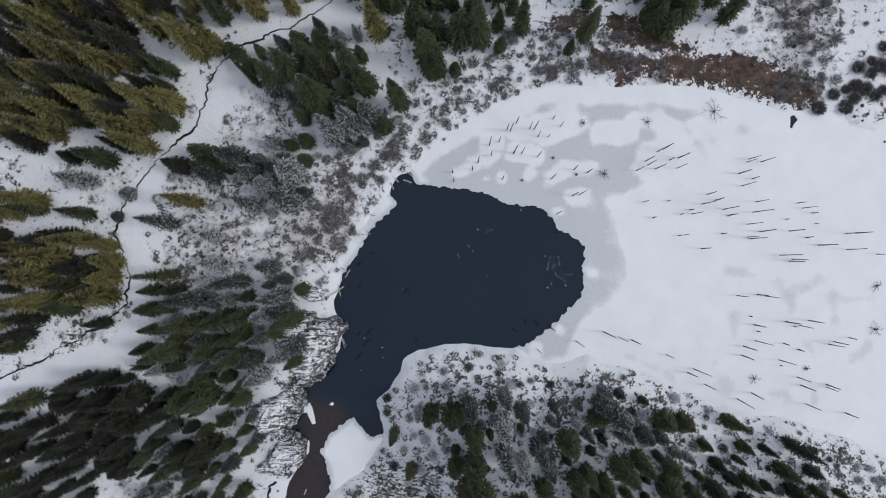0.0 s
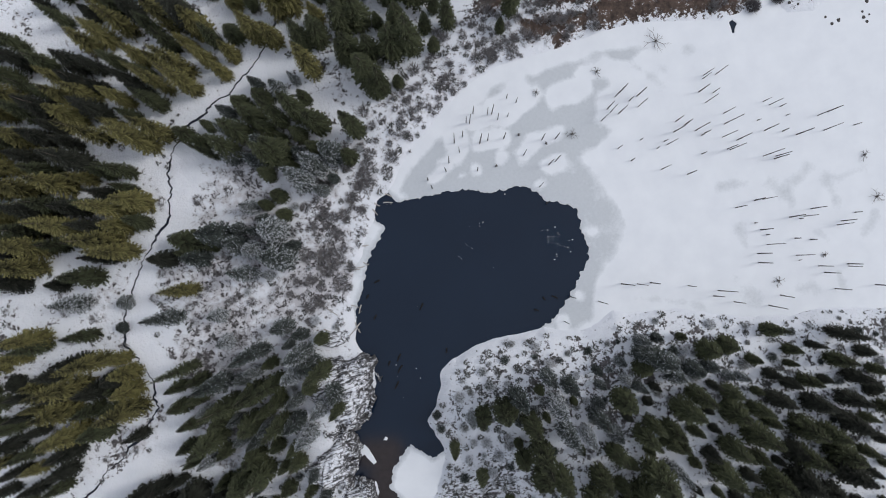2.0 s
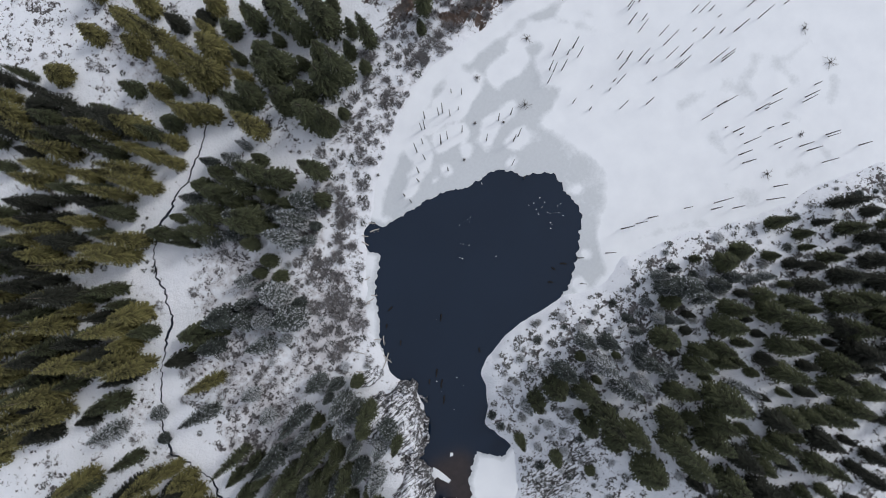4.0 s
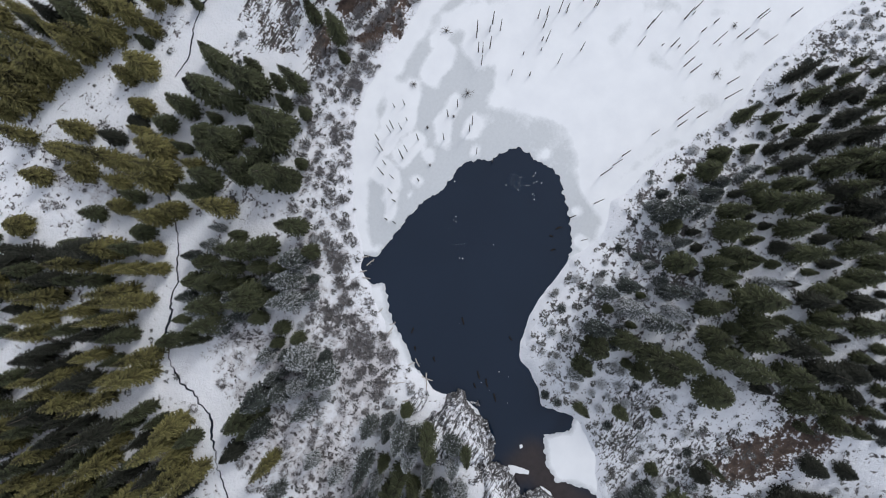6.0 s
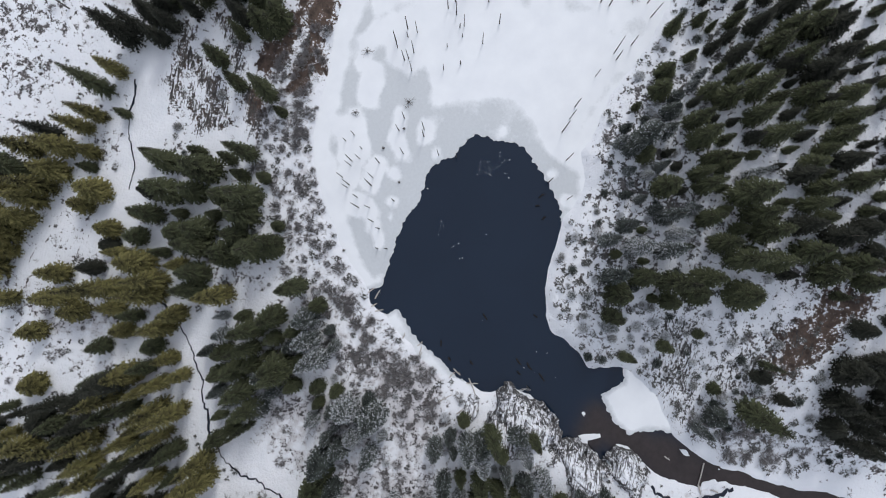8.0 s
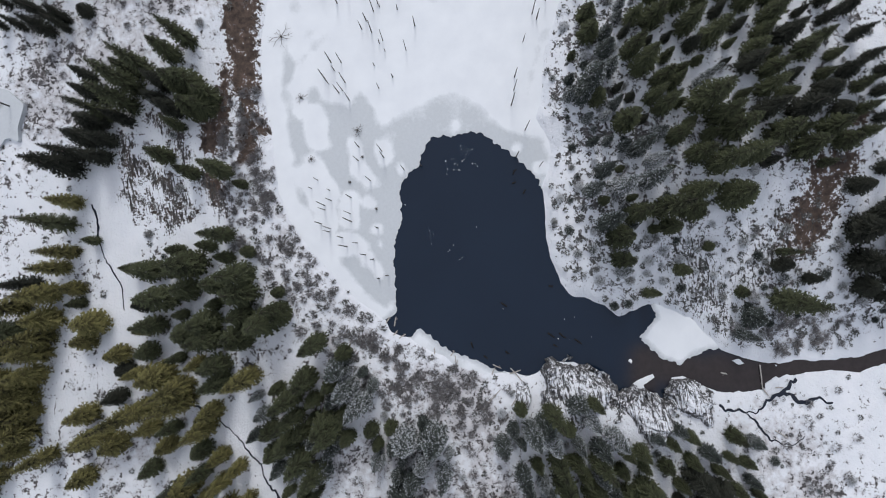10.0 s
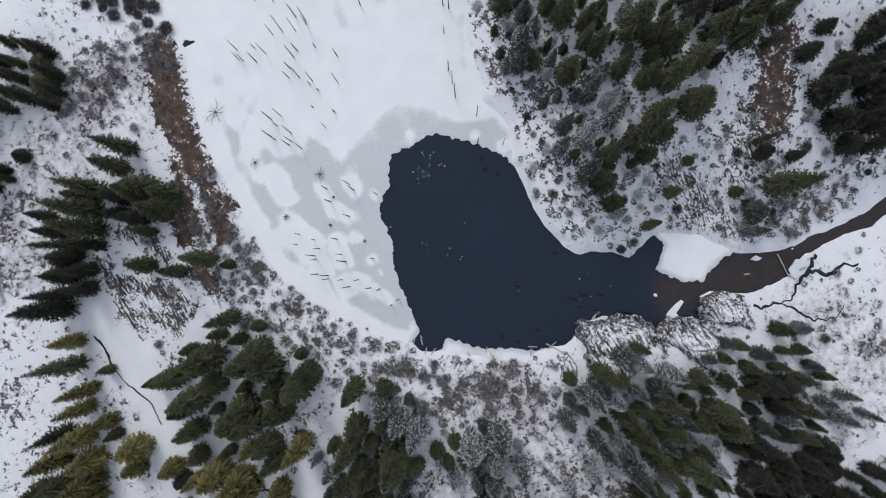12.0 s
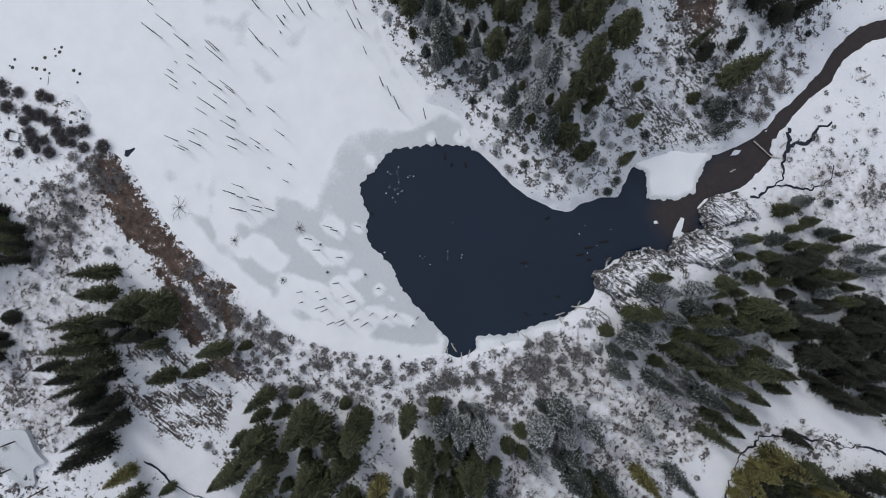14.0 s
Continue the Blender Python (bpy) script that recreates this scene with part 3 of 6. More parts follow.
def ice_sheet():
    """The frozen lake with the ragged hole of the pool, 12 cm thick."""
    from mathutils.geometry import delaunay_2d_cdt
    rng = random.Random(4)

    def dense(ring, step, rough):
        out = []
        for a, b in zip(ring, np.roll(ring, -1, axis=0)):
            k = max(1, int(np.hypot(*(b - a)) / step))
            nrm = np.array([a[1] - b[1], b[0] - a[0]]) / (np.hypot(*(b - a)) + 1e-9)
            for i in range(k):
                p = a + (b - a) * i / k
                out.append(p + nrm * rng.uniform(-rough, rough) + nrm * rough * 0.8 * math.sin(p[0] * 1.9 + p[1] * 2.3))
        return out

    hole = dense(POOL, 0.4, 0.21)
    spring = dense(SPRING, 0.3, 0.05)
    lake = dense(SHORE, 4.0, 0.0)
    gx, gy = np.meshgrid(np.arange(-60, 118, 0.7), np.arange(-62, 70, 0.7))
    gx, gy = gx.ravel(), gy.ravel()
    keep = (outline_distance(SHORE, gx, gy) < 0.5) & (outline_distance(np.array(hole), gx, gy) > 0.25) & (outline_distance(np.array(spring), gx, gy) > 0.2)
    jit = np.random.RandomState(3).uniform(-0.12, 0.12, (2, len(gx)))
    pts = hole + spring + [np.array(p) for p in zip((gx + jit[0])[keep], (gy + jit[1])[keep])]
    nh = len(hole)
    far = np.array([(119, -62), (119, 70), (330, 160), (330, -160)])
    pts += list(far)
    ns = len(spring)
    edges = [(i, (i + 1) % nh) for i in range(nh)] + [(nh + i, nh + (i + 1) % ns) for i in range(ns)]
    vs, es, fs, *_ = delaunay_2d_cdt([Vector(p) for p in pts], edges, [], 0, 1e-5)
    co = np.array([tuple(v) for v in vs])
    tri = np.array([f for f in fs if len(f) == 3])
    mid = co[tri].mean(axis=1)
    ok = (outline_distance(np.array(hole), mid[:, 0], mid[:, 1]) > 0) & (outline_distance(np.array(spring), mid[:, 0], mid[:, 1]) > 0) & (outline_distance(SHORE, mid[:, 0], mid[:, 1]) < 1.2)
    tri = tri[ok]
    x, y = co[:, 0], co[:, 1]
    dh = outline_distance(np.array(hole), x, y)
    z = 0.02 + 0.06 * np.clip(dh / 3, 0, 1) + 0.03 * waves(x, y, 2.5, 5.0) * np.clip(dh / 2, 0, 1)
    verts = np.stack([x, y, z], -1).tolist()
    faces = tri.tolist()
    # the rim goes down into the water
    count = {}
    for a, b, c in faces:
        for e in ((a, b), (b, c), (c, a)):
            count[e] = 1
    rim = [(a, b) for (a, b) in count if (b, a) not in count]
    low = {}
    for a, b in rim:
        for i in (a, b):
            if i not in low:
                low[i] = len(verts)
                verts.append([verts[i][0], verts[i][1], -0.2])
        faces.append([a, low[a], low[b], b][::-1])
    ob = mesh_object("lake_ice", verts, faces, MAT["ice"])
    vx = np.array([p[0] for p in verts])
    vy = np.array([p[1] for p in verts])
    wet = sigmoid(-(outline_distance(SLUSH, vx + 0.5 * waves(vx, vy, 1.5, 2.0), vy + 0.5 * waves(vx, vy, 1.5, 6.0))) / 0.5)
    pale = 0.30 * sigmoid((vx - 24) / 3) * sigmoid((16 - vy) / 3) + 0.10
    grey = np.maximum(wet * (1 - pale), 0.58 * blobs(SLUSH_FAR, vx, vy, 0.9))
    near = np.exp(-(np.maximum(outline_distance(POOL, vx, vy), 0) / 1.2) ** 2)
    grey = np.maximum(grey, near * 0.7) * (1 - blobs(SNOW_PATCH, vx + 0.6 * waves(vx, vy, 1.2, 3.0), vy + 0.6 * waves(vx, vy, 1.2, 8.0), 0.45))
    set_attr(ob.data, "snow", 0.85 - 0.75 * grey)
    tagged(ob, "frozen lake covered with snow and patches of wet grey slush", "ice", kind="structure")


ice_sheet()


def water_sheet():
    ax, ay = np.arange(-200, 331, 3.0), np.arange(-260, 161, 3.0)
    ax, ay = np.sort(np.concatenate([ax, np.arange(-59.5, 0, 1.0)])), np.sort(np.concatenate([ay, np.arange(-99.5, -20, 1.0)]))
    x, y = np.meshgrid(ax, ay)
    idx = np.arange(x.size).reshape(x.shape)
    quads = np.stack([idx[:-1, :-1], idx[:-1, 1:], idx[1:, 1:], idx[1:, :-1]], -1).reshape(-1, 4)
    x, y = x.ravel(), y.ravel()
    ob = mesh_object("water", np.stack([x, y, np.full(x.shape, -0.1)], -1).tolist(), quads.tolist(), MAT["water"])
    set_attr(ob.data, "shallow", np.maximum(blobs(SHOAL, x, y, 0.7), 0.0))
    tagged(ob, "still dark open water of the pool, brown over the outlet's shoals", "water", kind="structure")


SHOAL = [(-27.4, -32.8, -30.9, -32.0, 3.2), (-28.8, -34.7, -32.3, -46.5, 3.5), (-32.3, -46.5, -34.9, -56.0, 4.6), (-34.2, -56.9, -34.6, -78.0, 5.2),
    (-34.6, -78.0, -52.6, -131.0, 6.3), (-41.6, -51.1, -39.6, -55.4, 1.6)]
water_sheet()


def floe(ring, seed):
    """A flat plate of snow-covered ice afloat in the outlet."""
    rng = random.Random(seed)
    ring = [np.array(p) for p in ring]
    out = []
    for a, b in zip(ring, ring[1:] + ring[:1]):
        k = max(2, int(np.hypot(*(b - a)) / 0.35))
        out += [(*(a + (b - a) * i / k + np.array([rng.uniform(-0.07, 0.07), rng.uniform(-0.07, 0.07)])), 0.06) for i in range(k)]
    n = len(out)
    cx, cy = np.mean([p[0] for p in out]), np.mean([p[1] for p in out])
    inner = [(cx + (x - cx) * 0.85, cy + (y - cy) * 0.85, 0.12) for x, y, _ in out]
    verts = [(x, y, -0.2) for x, y, _ in out] + out + inner
    faces = [tuple(range(2 * n, 3 * n))]
    for i in range(n):
        j = (i + 1) % n
        faces += [(i, j, n + j, n + i), (n + i, n + j, 2 * n + j, 2 * n + i)]
    ob = mesh_object("ice_floe", verts, faces, MAT["ice"])
    set_attr(ob.data, "snow", [1.0] * len(verts))
    tagged(ob, "snow-covered plate of ice in the dark outlet", "ice", "ice floes in the outlet")


for k, ring in enumerate((
        [(-30.3, -33.7), (-31.0, -33.9), (-32.2, -31.5), (-33.5, -31.7), (-34.0, -30.7), (-32.9, -30.1), (-31.5, -29.5), (-30.9, -30.8)],
        [(-26.5, -29.7), (-27.0, -30.1), (-27.5, -29.8), (-27.0, -29.2)],
        [(-30.1, -49.7), (-30.0, -51.1), (-31.1, -52.0), (-31.1, -50.8)],
        [(-35.6, -55.4), (-34.6, -57.7), (-35.1, -58.4), (-36.2, -56.8), (-37.9, -55.6), (-36.9, -55.2)],
        [(-32.2, -57.9), (-32.5, -58.4), (-32.7, -58.0)])):
    floe(ring, k)


# -- trees --
def crown_mesh(name, seed, tall, wide, mat, whorls=22, low=0.05, droop=0.35):
    """A conifer crown: whorls of drooping fronds, each a spine with side twigs."""
    rng = random.Random(seed)
    verts, faces, tip_light_frost = [], [], []
    lobes = [rng.uniform(0.86, 1.1) for _ in range(5)]
    for w in range(whorls):
        k = w / (whorls - 1)
        z0 = tall * (low + (0.985 - low) * k ** 0.95)
        reach = wide * ((1 - k) ** 0.72 * (0.70 + 0.30 * min(1, k * 4)) + 0.04)
        count = 13 if k < 0.5 else (11 if k < 0.8 else 6)
        turn = rng.uniform(0, 6.28)
        for i in range(count):
            a = turn + 6.283 * (i + rng.uniform(-0.35, 0.35)) / count
            r = reach * rng.uniform(0.80, 1.10) * lobes[int(a / 6.283 * 5) % 5]
            rise = (0.34 * k - droop * (1 - k)) * rng.uniform(0.6, 1.3)
            ca, sa = math.cos(a), math.sin(a)
            zb = z0 + rng.uniform(-0.045, 0.03) * tall * (1 - k)
            segs = 4
            side = 0.19 * r + 0.12
            spine = []
            for s in range(segs + 1):
                u = s / segs
                d = u * r
                spine.append((ca * d, sa * d, zb + rise * d + 0.10 * r * u * u))
            base = len(verts)
            verts += spine
            # weight of the painted crown shade and the frost: 0 at the trunk, 1 at the tip
            tip_light_frost += [(n / segs) ** 1.5 for n in range(segs + 1)]
            for s in range(segs):
                u = (s + 0.5) / segs
                half = side * (1.2 - 0.85 * u) * rng.uniform(0.65, 1.25)
                p, q = spine[s], spine[s + 1]
                for sg in (-1, 1):
                    ox, oy = -sa * sg * half, ca * sg * half
                    verts.append((q[0] + ox + ca * half * 0.4, q[1] + oy + sa * half * 0.4, q[2] - 0.32 * half + rng.uniform(-0.06, 0.06)))
                    tip_light_frost.append(0.35 + 0.65 * u)
                    f = (base + s, base + s + 1, len(verts) - 1)
                    faces.append(f if sg > 0 else f[::-1])
    me = bpy.data.meshes.new(name)
    me.from_pydata(verts, [], faces)
    me.materials.append(mat)
    set_attr(me, "tip_light_frost", tip_light_frost)
    return me


def tube(path, sides, rng=None):
    """Rings along (x, y, z, radius) points."""
    verts, faces = [], []
    for n, (x, y, z, r) in enumerate(path):
        for i in range(sides):
            a = 6.283 * i / sides
            j = 1 + (rng.uniform(-0.12, 0.12) if rng else 0)
            verts.append((x + r * j * math.cos(a), y + r * j * math.sin(a), z))
        if n:
            for i in range(sides):
                a0, a1 = (n - 1) * sides + i, (n - 1) * sides + (i + 1) % sides
                faces.append((a0, a1, a1 + sides, a0 + sides))
    faces.append(tuple(range((len(path) - 1) * sides, len(path) * sides)))
    return verts, faces


def limb(verts, faces, p, q, r0, r1, sides=4):
    """A tapered stick from p to q."""
    p, q = Vector(p), Vector(q)
    t = (q - p).normalized()
    u = t.orthogonal().normalized()
    w = t.cross(u)
    base = len(verts)
    for c, r in ((p, r0), (q, r1)):
        for i in range(sides):
            a = 6.283 * i / sides
            verts.append(tuple(c + (u * math.cos(a) + w * math.sin(a)) * r))
    for i in range(sides):
        j = (i + 1) % sides
        faces.append((base + i, base + j, base + sides + j, base + sides + i))
    faces.append(tuple(base + sides + i for i in range(sides)))


def make_tree(name, seed, mat, wide, label, category, whorls=20, droop=0.35):
    """A conifer ten metres tall; copies are scaled."""
    rng = random.Random(seed)
    root = new(name)
    root.empty_display_size = 0.3
    path = [(rng.uniform(-0.05, 0.05) * k, rng.uniform(-0.05, 0.05) * k, 10 * k / 5 - (0.4 if k == 0 else 0), 0.20 * (1 - k / 5.2)) for k in range(6)]
    v, f = tube(path, 7, rng)
    for i in range(7):
        a, z = rng.uniform(0, 6.28), rng.uniform(0.4, 1.3)
        limb(v, f, (0, 0, z), (0.7 * math.cos(a), 0.7 * math.sin(a), z - 0.15), 0.03, 0.01)
    mesh_object("trunk", v, f, MAT["bark"], root)
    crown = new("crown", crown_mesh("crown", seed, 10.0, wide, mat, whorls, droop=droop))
    crown.parent = root
    tagged(root, label, category)
    return root


PROTOTYPES = {}
for kind, name, mat, wide, words in (
        ("olive", "pine_tree", "olive", 1.85, "tall olive-green conifer standing in snow"),
        ("green", "spruce_tree", "green", 1.75, "dark green spruce with traces of snow on its boughs"),
        ("frosted", "fir_tree", "frosted", 2.05, "grey-green fir frosted with snow and rime"),
        ("dark", "black_spruce_tree", "dark", 1.55, "tall almost black spruce in a dense stand")):
    PROTOTYPES[kind] = [make_tree(name, 11 * i + len(kind), MAT[mat], wide * (0.88 + 0.12 * i), words, "tree", 20 + 2 * i, 0.28 + 0.06 * i) for i in range(3)]

used = set()
PLACED = []
CROWN_REACH = {"olive": 1.55, "green": 1.46, "frosted": 1.72, "dark": 1.30}


def ground_z(x, y):
    return float(height(np.array([float(x)]), np.array([float(y)]))[0])


def plant(rows, kind, group):
    """Trees at (x, y, height, crown radius)."""
    rng = random.Random(len(rows) * 7 + len(kind) + len(group))
    base = height(np.array([r[0] for r in rows], float), np.array([r[1] for r in rows], float))
    for (x, y, tall, girth), z in zip(rows, base.tolist()):
        i = rng.randrange(3)
        proto = PROTOTYPES[kind][i]
        s, w = tall / 10, girth / (CROWN_REACH[kind] * (0.88 + 0.12 * i))
        m = pose(x, y, z - 0.1, rng.uniform(-2, 2), rng.uniform(-2, 2), rng.uniform(0, 360)) @ Matrix.Diagonal((w, w, s, 1))
        if (kind, i) in used:
            ob = copy_thing(proto, m @ Matrix.Diagonal((1 / proto.scale.x, 1 / proto.scale.y, 1 / proto.scale.z, 1)))
        else:
            used.add((kind, i))
            ob = proto
            ob.matrix_basis = m
        tagged(ob, group=group)
        PLACED.append((x, y, girth))


WEST_OLIVE = [(-68.7, 37.5, 15.9, 2.3), (-75.2, 38.5, 15.9, 2.3), (-80.3, 45.0, 12.4, 2.3), (-56.7, 30.7, 14.4, 2.4), (-60.4, 30.0, 19.0, 2.0),
    (-63.9, 24.8, 19.0, 2.3), (-69.6, 29.1, 19.0, 2.0), (-61.7, 21.9, 19.0, 2.0), (-76.9, 27.3, 19.0, 2.3), (-79.0, 24.4, 18.8, 2.3),
    (-82.2, 34.9, 10.6, 2.1), (-53.2, 11.3, 17.8, 1.6), (-83.1, 11.2, 12.4, 2.3), (-72.9, 3.7, 19.0, 2.0), (-77.8, 0.4, 19.0, 2.3),
    (-69.9, -7.2, 16.4, 2.3), (-81.9, -3.7, 14.5, 2.6), (-80.8, -8.3, 15.6, 2.3)]
WEST_GREEN = [(-69.9, 19.4, 13.8, 2.1), (-74.0, 9.0, 12.6, 1.5), (-83.0, 9.6, 12.5, 1.5), (-49.7, 19.9, 13.0, 2.4), (-72.6, -3.1, 7.2, 1.6),
    (-57.6, -3.1, 19.0, 1.3), (-52.0, -12.6, 19.0, 2.1), (-32.8, -11.5, 19.0, 1.8), (-46.3, -11.5, 19.0, 2.1)]
WEST_DARK = [(-82.9, 22.3, 11.0, 2.1), (-76.4, 19.7, 7.3, 1.6), (-90.2, 4.3, 4.2, 2.1), (-55.5, 18.2, 10.7, 1.9), (-72.1, -0.8, 8.1, 2.4),
    (-83.4, -11.4, 11.8, 2.3), (-85.9, -14.5, 9.3, 1.8), (-70.9, -12.7, 9.4, 1.3)]
WEST_FROSTED = [(-73.8, 15.3, 11.9, 2.1), (-66.6, 12.8, 5.0, 1.6), (-57.8, 7.0, 16.7, 1.7), (-68.9, 8.4, 3.3, 1.3), (-44.2, 19.5, 15.0, 2.6),
    (-49.4, 16.3, 11.9, 1.9), (-41.7, 16.5, 12.0, 2.1), (-33.7, 16.9, 14.0, 2.9), (-34.4, 11.4, 17.5, 2.9), (-39.5, 14.7, 8.4, 2.2),
    (-41.6, 10.5, 15.5, 1.9), (-49.9, 4.5, 9.2, 1.6), (-43.8, -4.3, 19.0, 1.8), (-52.6, -7.9, 19.0, 2.0), (-36.1, -7.4, 18.7, 2.1),
    (-49.9, -0.8, 8.0, 1.6), (-38.2, -1.4, 11.3, 1.9)]
NORTHWEST_OLIVE = [(-16.3, 89.7, 13.7, 2.6), (-11.1, 86.9, 14.5, 2.3), (-19.8, 87.6, 12.9, 2.3), (-23.3, 90.1, 7.5, 2.3), (-16.4, 95.8, 7.2, 2.3),
    (-12.7, 98.1, 6.0, 2.1), (-25.1, 84.1, 13.6, 1.8), (-18.8, 76.5, 10.0, 2.1), (-8.6, 69.2, 7.9, 2.1), (-23.9, 77.3, 8.2, 2.1),
    (-20.2, 68.1, 19.0, 2.1), (-22.8, 73.9, 12.6, 1.8), (-25.3, 71.7, 8.5, 2.4), (-14.1, 61.7, 13.3, 2.9), (-16.6, 58.0, 17.2, 2.3),
    (-19.5, 65.4, 10.7, 2.1), (-19.5, 57.9, 18.7, 2.3), (-30.5, 78.2, 8.0, 2.0), (-40.4, 76.1, 6.8, 2.5), (-27.6, 62.5, 7.5, 1.9),
    (-25.3, 54.7, 13.9, 2.1), (-17.0, 44.9, 19.0, 2.0), (-22.3, 52.8, 11.6, 2.1), (-35.2, 59.1, 13.6, 2.3)]
NORTHWEST_OLIVE_B = [(-31.1, 52.6, 9.6, 1.6), (-39.8, 61.3, 15.9, 2.1), (-40.2, 52.2, 17.9, 1.8), (-40.4, 48.7, 19.0, 2.0), (-45.1, 50.1, 19.0, 1.5),
    (-48.1, 62.8, 16.0, 2.0), (-52.5, 62.0, 13.0, 2.1), (-55.8, 61.7, 11.5, 1.8), (-48.3, 41.8, 16.6, 2.0), (-51.8, 40.7, 19.0, 2.3),
    (-58.8, 52.6, 13.8, 1.5), (-59.2, 44.4, 19.0, 1.7)]
NORTHWEST_DARK = [(-16.5, 70.7, 8.7, 1.9), (-11.8, 69.4, 4.5, 1.9), (-36.3, 60.5, 19.0, 2.5), (-42.4, 67.5, 7.3, 2.4), (-47.3, 73.0, 6.1, 2.9),
    (-53.5, 67.2, 7.4, 1.6), (-59.2, 58.7, 11.3, 2.1), (-56.7, 53.5, 8.3, 1.5), (-64.3, 40.8, 17.6, 2.3), (-69.2, 47.0, 12.4, 2.0)]
NORTHWEST_GREEN = [(-8.9, 63.9, 7.9, 1.9), (-31.0, 65.8, 8.0, 1.7), (-6.9, 56.0, 9.3, 2.4), (-8.5, 51.4, 15.6, 2.4), (-4.8, 44.8, 13.4, 2.1),
    (-10.1, 45.2, 12.2, 1.9), (-13.7, 50.4, 14.5, 2.4), (-16.9, 50.5, 13.5, 2.1), (-5.2, 37.5, 14.7, 1.9), (-12.4, 31.3, 19.0, 2.0),
    (-29.4, 56.2, 8.0, 1.9), (-22.4, 37.4, 19.0, 2.1), (-19.3, 34.4, 14.7, 2.4), (-26.0, 37.3, 18.5, 1.8), (-47.5, 47.6, 14.5, 1.7),
    (-57.2, 36.9, 14.4, 1.6), (-28.3, 31.4, 16.0, 2.6), (-29.7, 30.4, 19.0, 2.1), (-30.7, 39.5, 12.1, 2.1), (-32.0, 42.4, 9.5, 1.9),
    (-33.9, 37.0, 16.5, 2.1), (-37.2, 34.6, 16.4, 2.1), (-40.9, 34.9, 18.0, 0.9)]
NORTHWEST_FROSTED = [(-18.2, 28.1, 15.4, 2.4), (-22.3, 26.4, 16.6, 2.4), (-25.2, 24.2, 19.0, 2.3), (-37.4, 33.8, 8.4, 2.2)]
NORTH_GREEN = [(39.4, 45.3, 10.1, 2.4), (45.9, 55.9, 18.1, 2.1), (42.1, 50.1, 13.2, 2.1), (37.2, 48.4, 11.8, 2.4), (43.2, 59.1, 19.0, 2.1),
    (40.0, 60.7, 19.0, 2.1), (38.9, 65.0, 17.8, 1.6), (34.4, 52.1, 10.9, 1.3), (28.7, 55.2, 11.2, 1.9), (24.0, 44.9, 15.6, 2.0),
    (24.7, 50.8, 10.6, 1.6), (20.9, 41.8, 7.0, 1.1), (11.3, 45.9, 17.2, 1.7), (18.3, 76.2, 16.6, 2.0), (14.3, 71.8, 6.2, 1.0),
    (2.6, 76.1, 6.6, 1.2), (6.5, 60.8, 12.6, 2.4), (6.6, 53.0, 15.7, 2.9), (3.1, 43.4, 18.2, 2.6), (-1.1, 44.0, 15.5, 2.7),
    (1.8, 48.1, 12.2, 2.4), (1.7, 54.7, 10.8, 2.4), (0.7, 58.8, 15.6, 2.6), (-6.5, 37.5, 9.8, 2.1)]
NORTH_GREEN_B = [(-1.8, 37.8, 6.6, 1.2), (-6.9, 40.4, 16.5, 2.7), (-8.6, 45.5, 13.9, 2.4), (-5.1, 51.7, 13.2, 2.7), (-4.2, 61.7, 13.6, 2.1)]
NORTH_DARK = [(37.5, 67.7, 9.4, 2.4), (34.3, 69.3, 10.9, 2.4), (31.2, 71.2, 15.7, 1.8), (29.5, 73.4, 17.4, 2.6), (59.6, 71.4, 8.0, 1.5),
    (57.5, 71.2, 9.2, 1.1), (7.8, 83.8, 13.2, 1.6), (0.4, 62.6, 8.8, 2.1)]
NORTH_OLIVE = [(22.4, 74.2, 11.5, 1.6), (12.8, 76.2, 13.6, 1.7), (9.9, 78.3, 12.4, 1.8), (5.2, 80.5, 14.3, 2.3), (5.5, 76.1, 7.7, 1.6),
    (0.7, 81.5, 11.2, 2.6), (-1.8, 73.3, 11.0, 2.6), (-5.0, 75.4, 7.5, 1.9), (-2.8, 82.7, 14.1, 2.1), (-6.0, 83.7, 13.9, 2.1),
    (-9.6, 85.3, 12.1, 2.3), (-13.4, 87.5, 11.4, 2.6), (-4.5, 63.6, 8.3, 1.6)]
NORTHEAST_GREEN = [(51.3, 47.6, 16.0, 1.9), (49.0, 51.0, 12.3, 2.1), (42.4, 47.9, 13.2, 2.4), (37.3, 46.0, 10.2, 2.4), (70.8, 56.0, 5.5, 2.7),
    (75.1, 55.0, 4.4, 2.2)]
NORTHEAST_DARK = [(60.4, 66.9, 4.6, 1.6), (66.4, 56.9, 8.0, 1.3)]
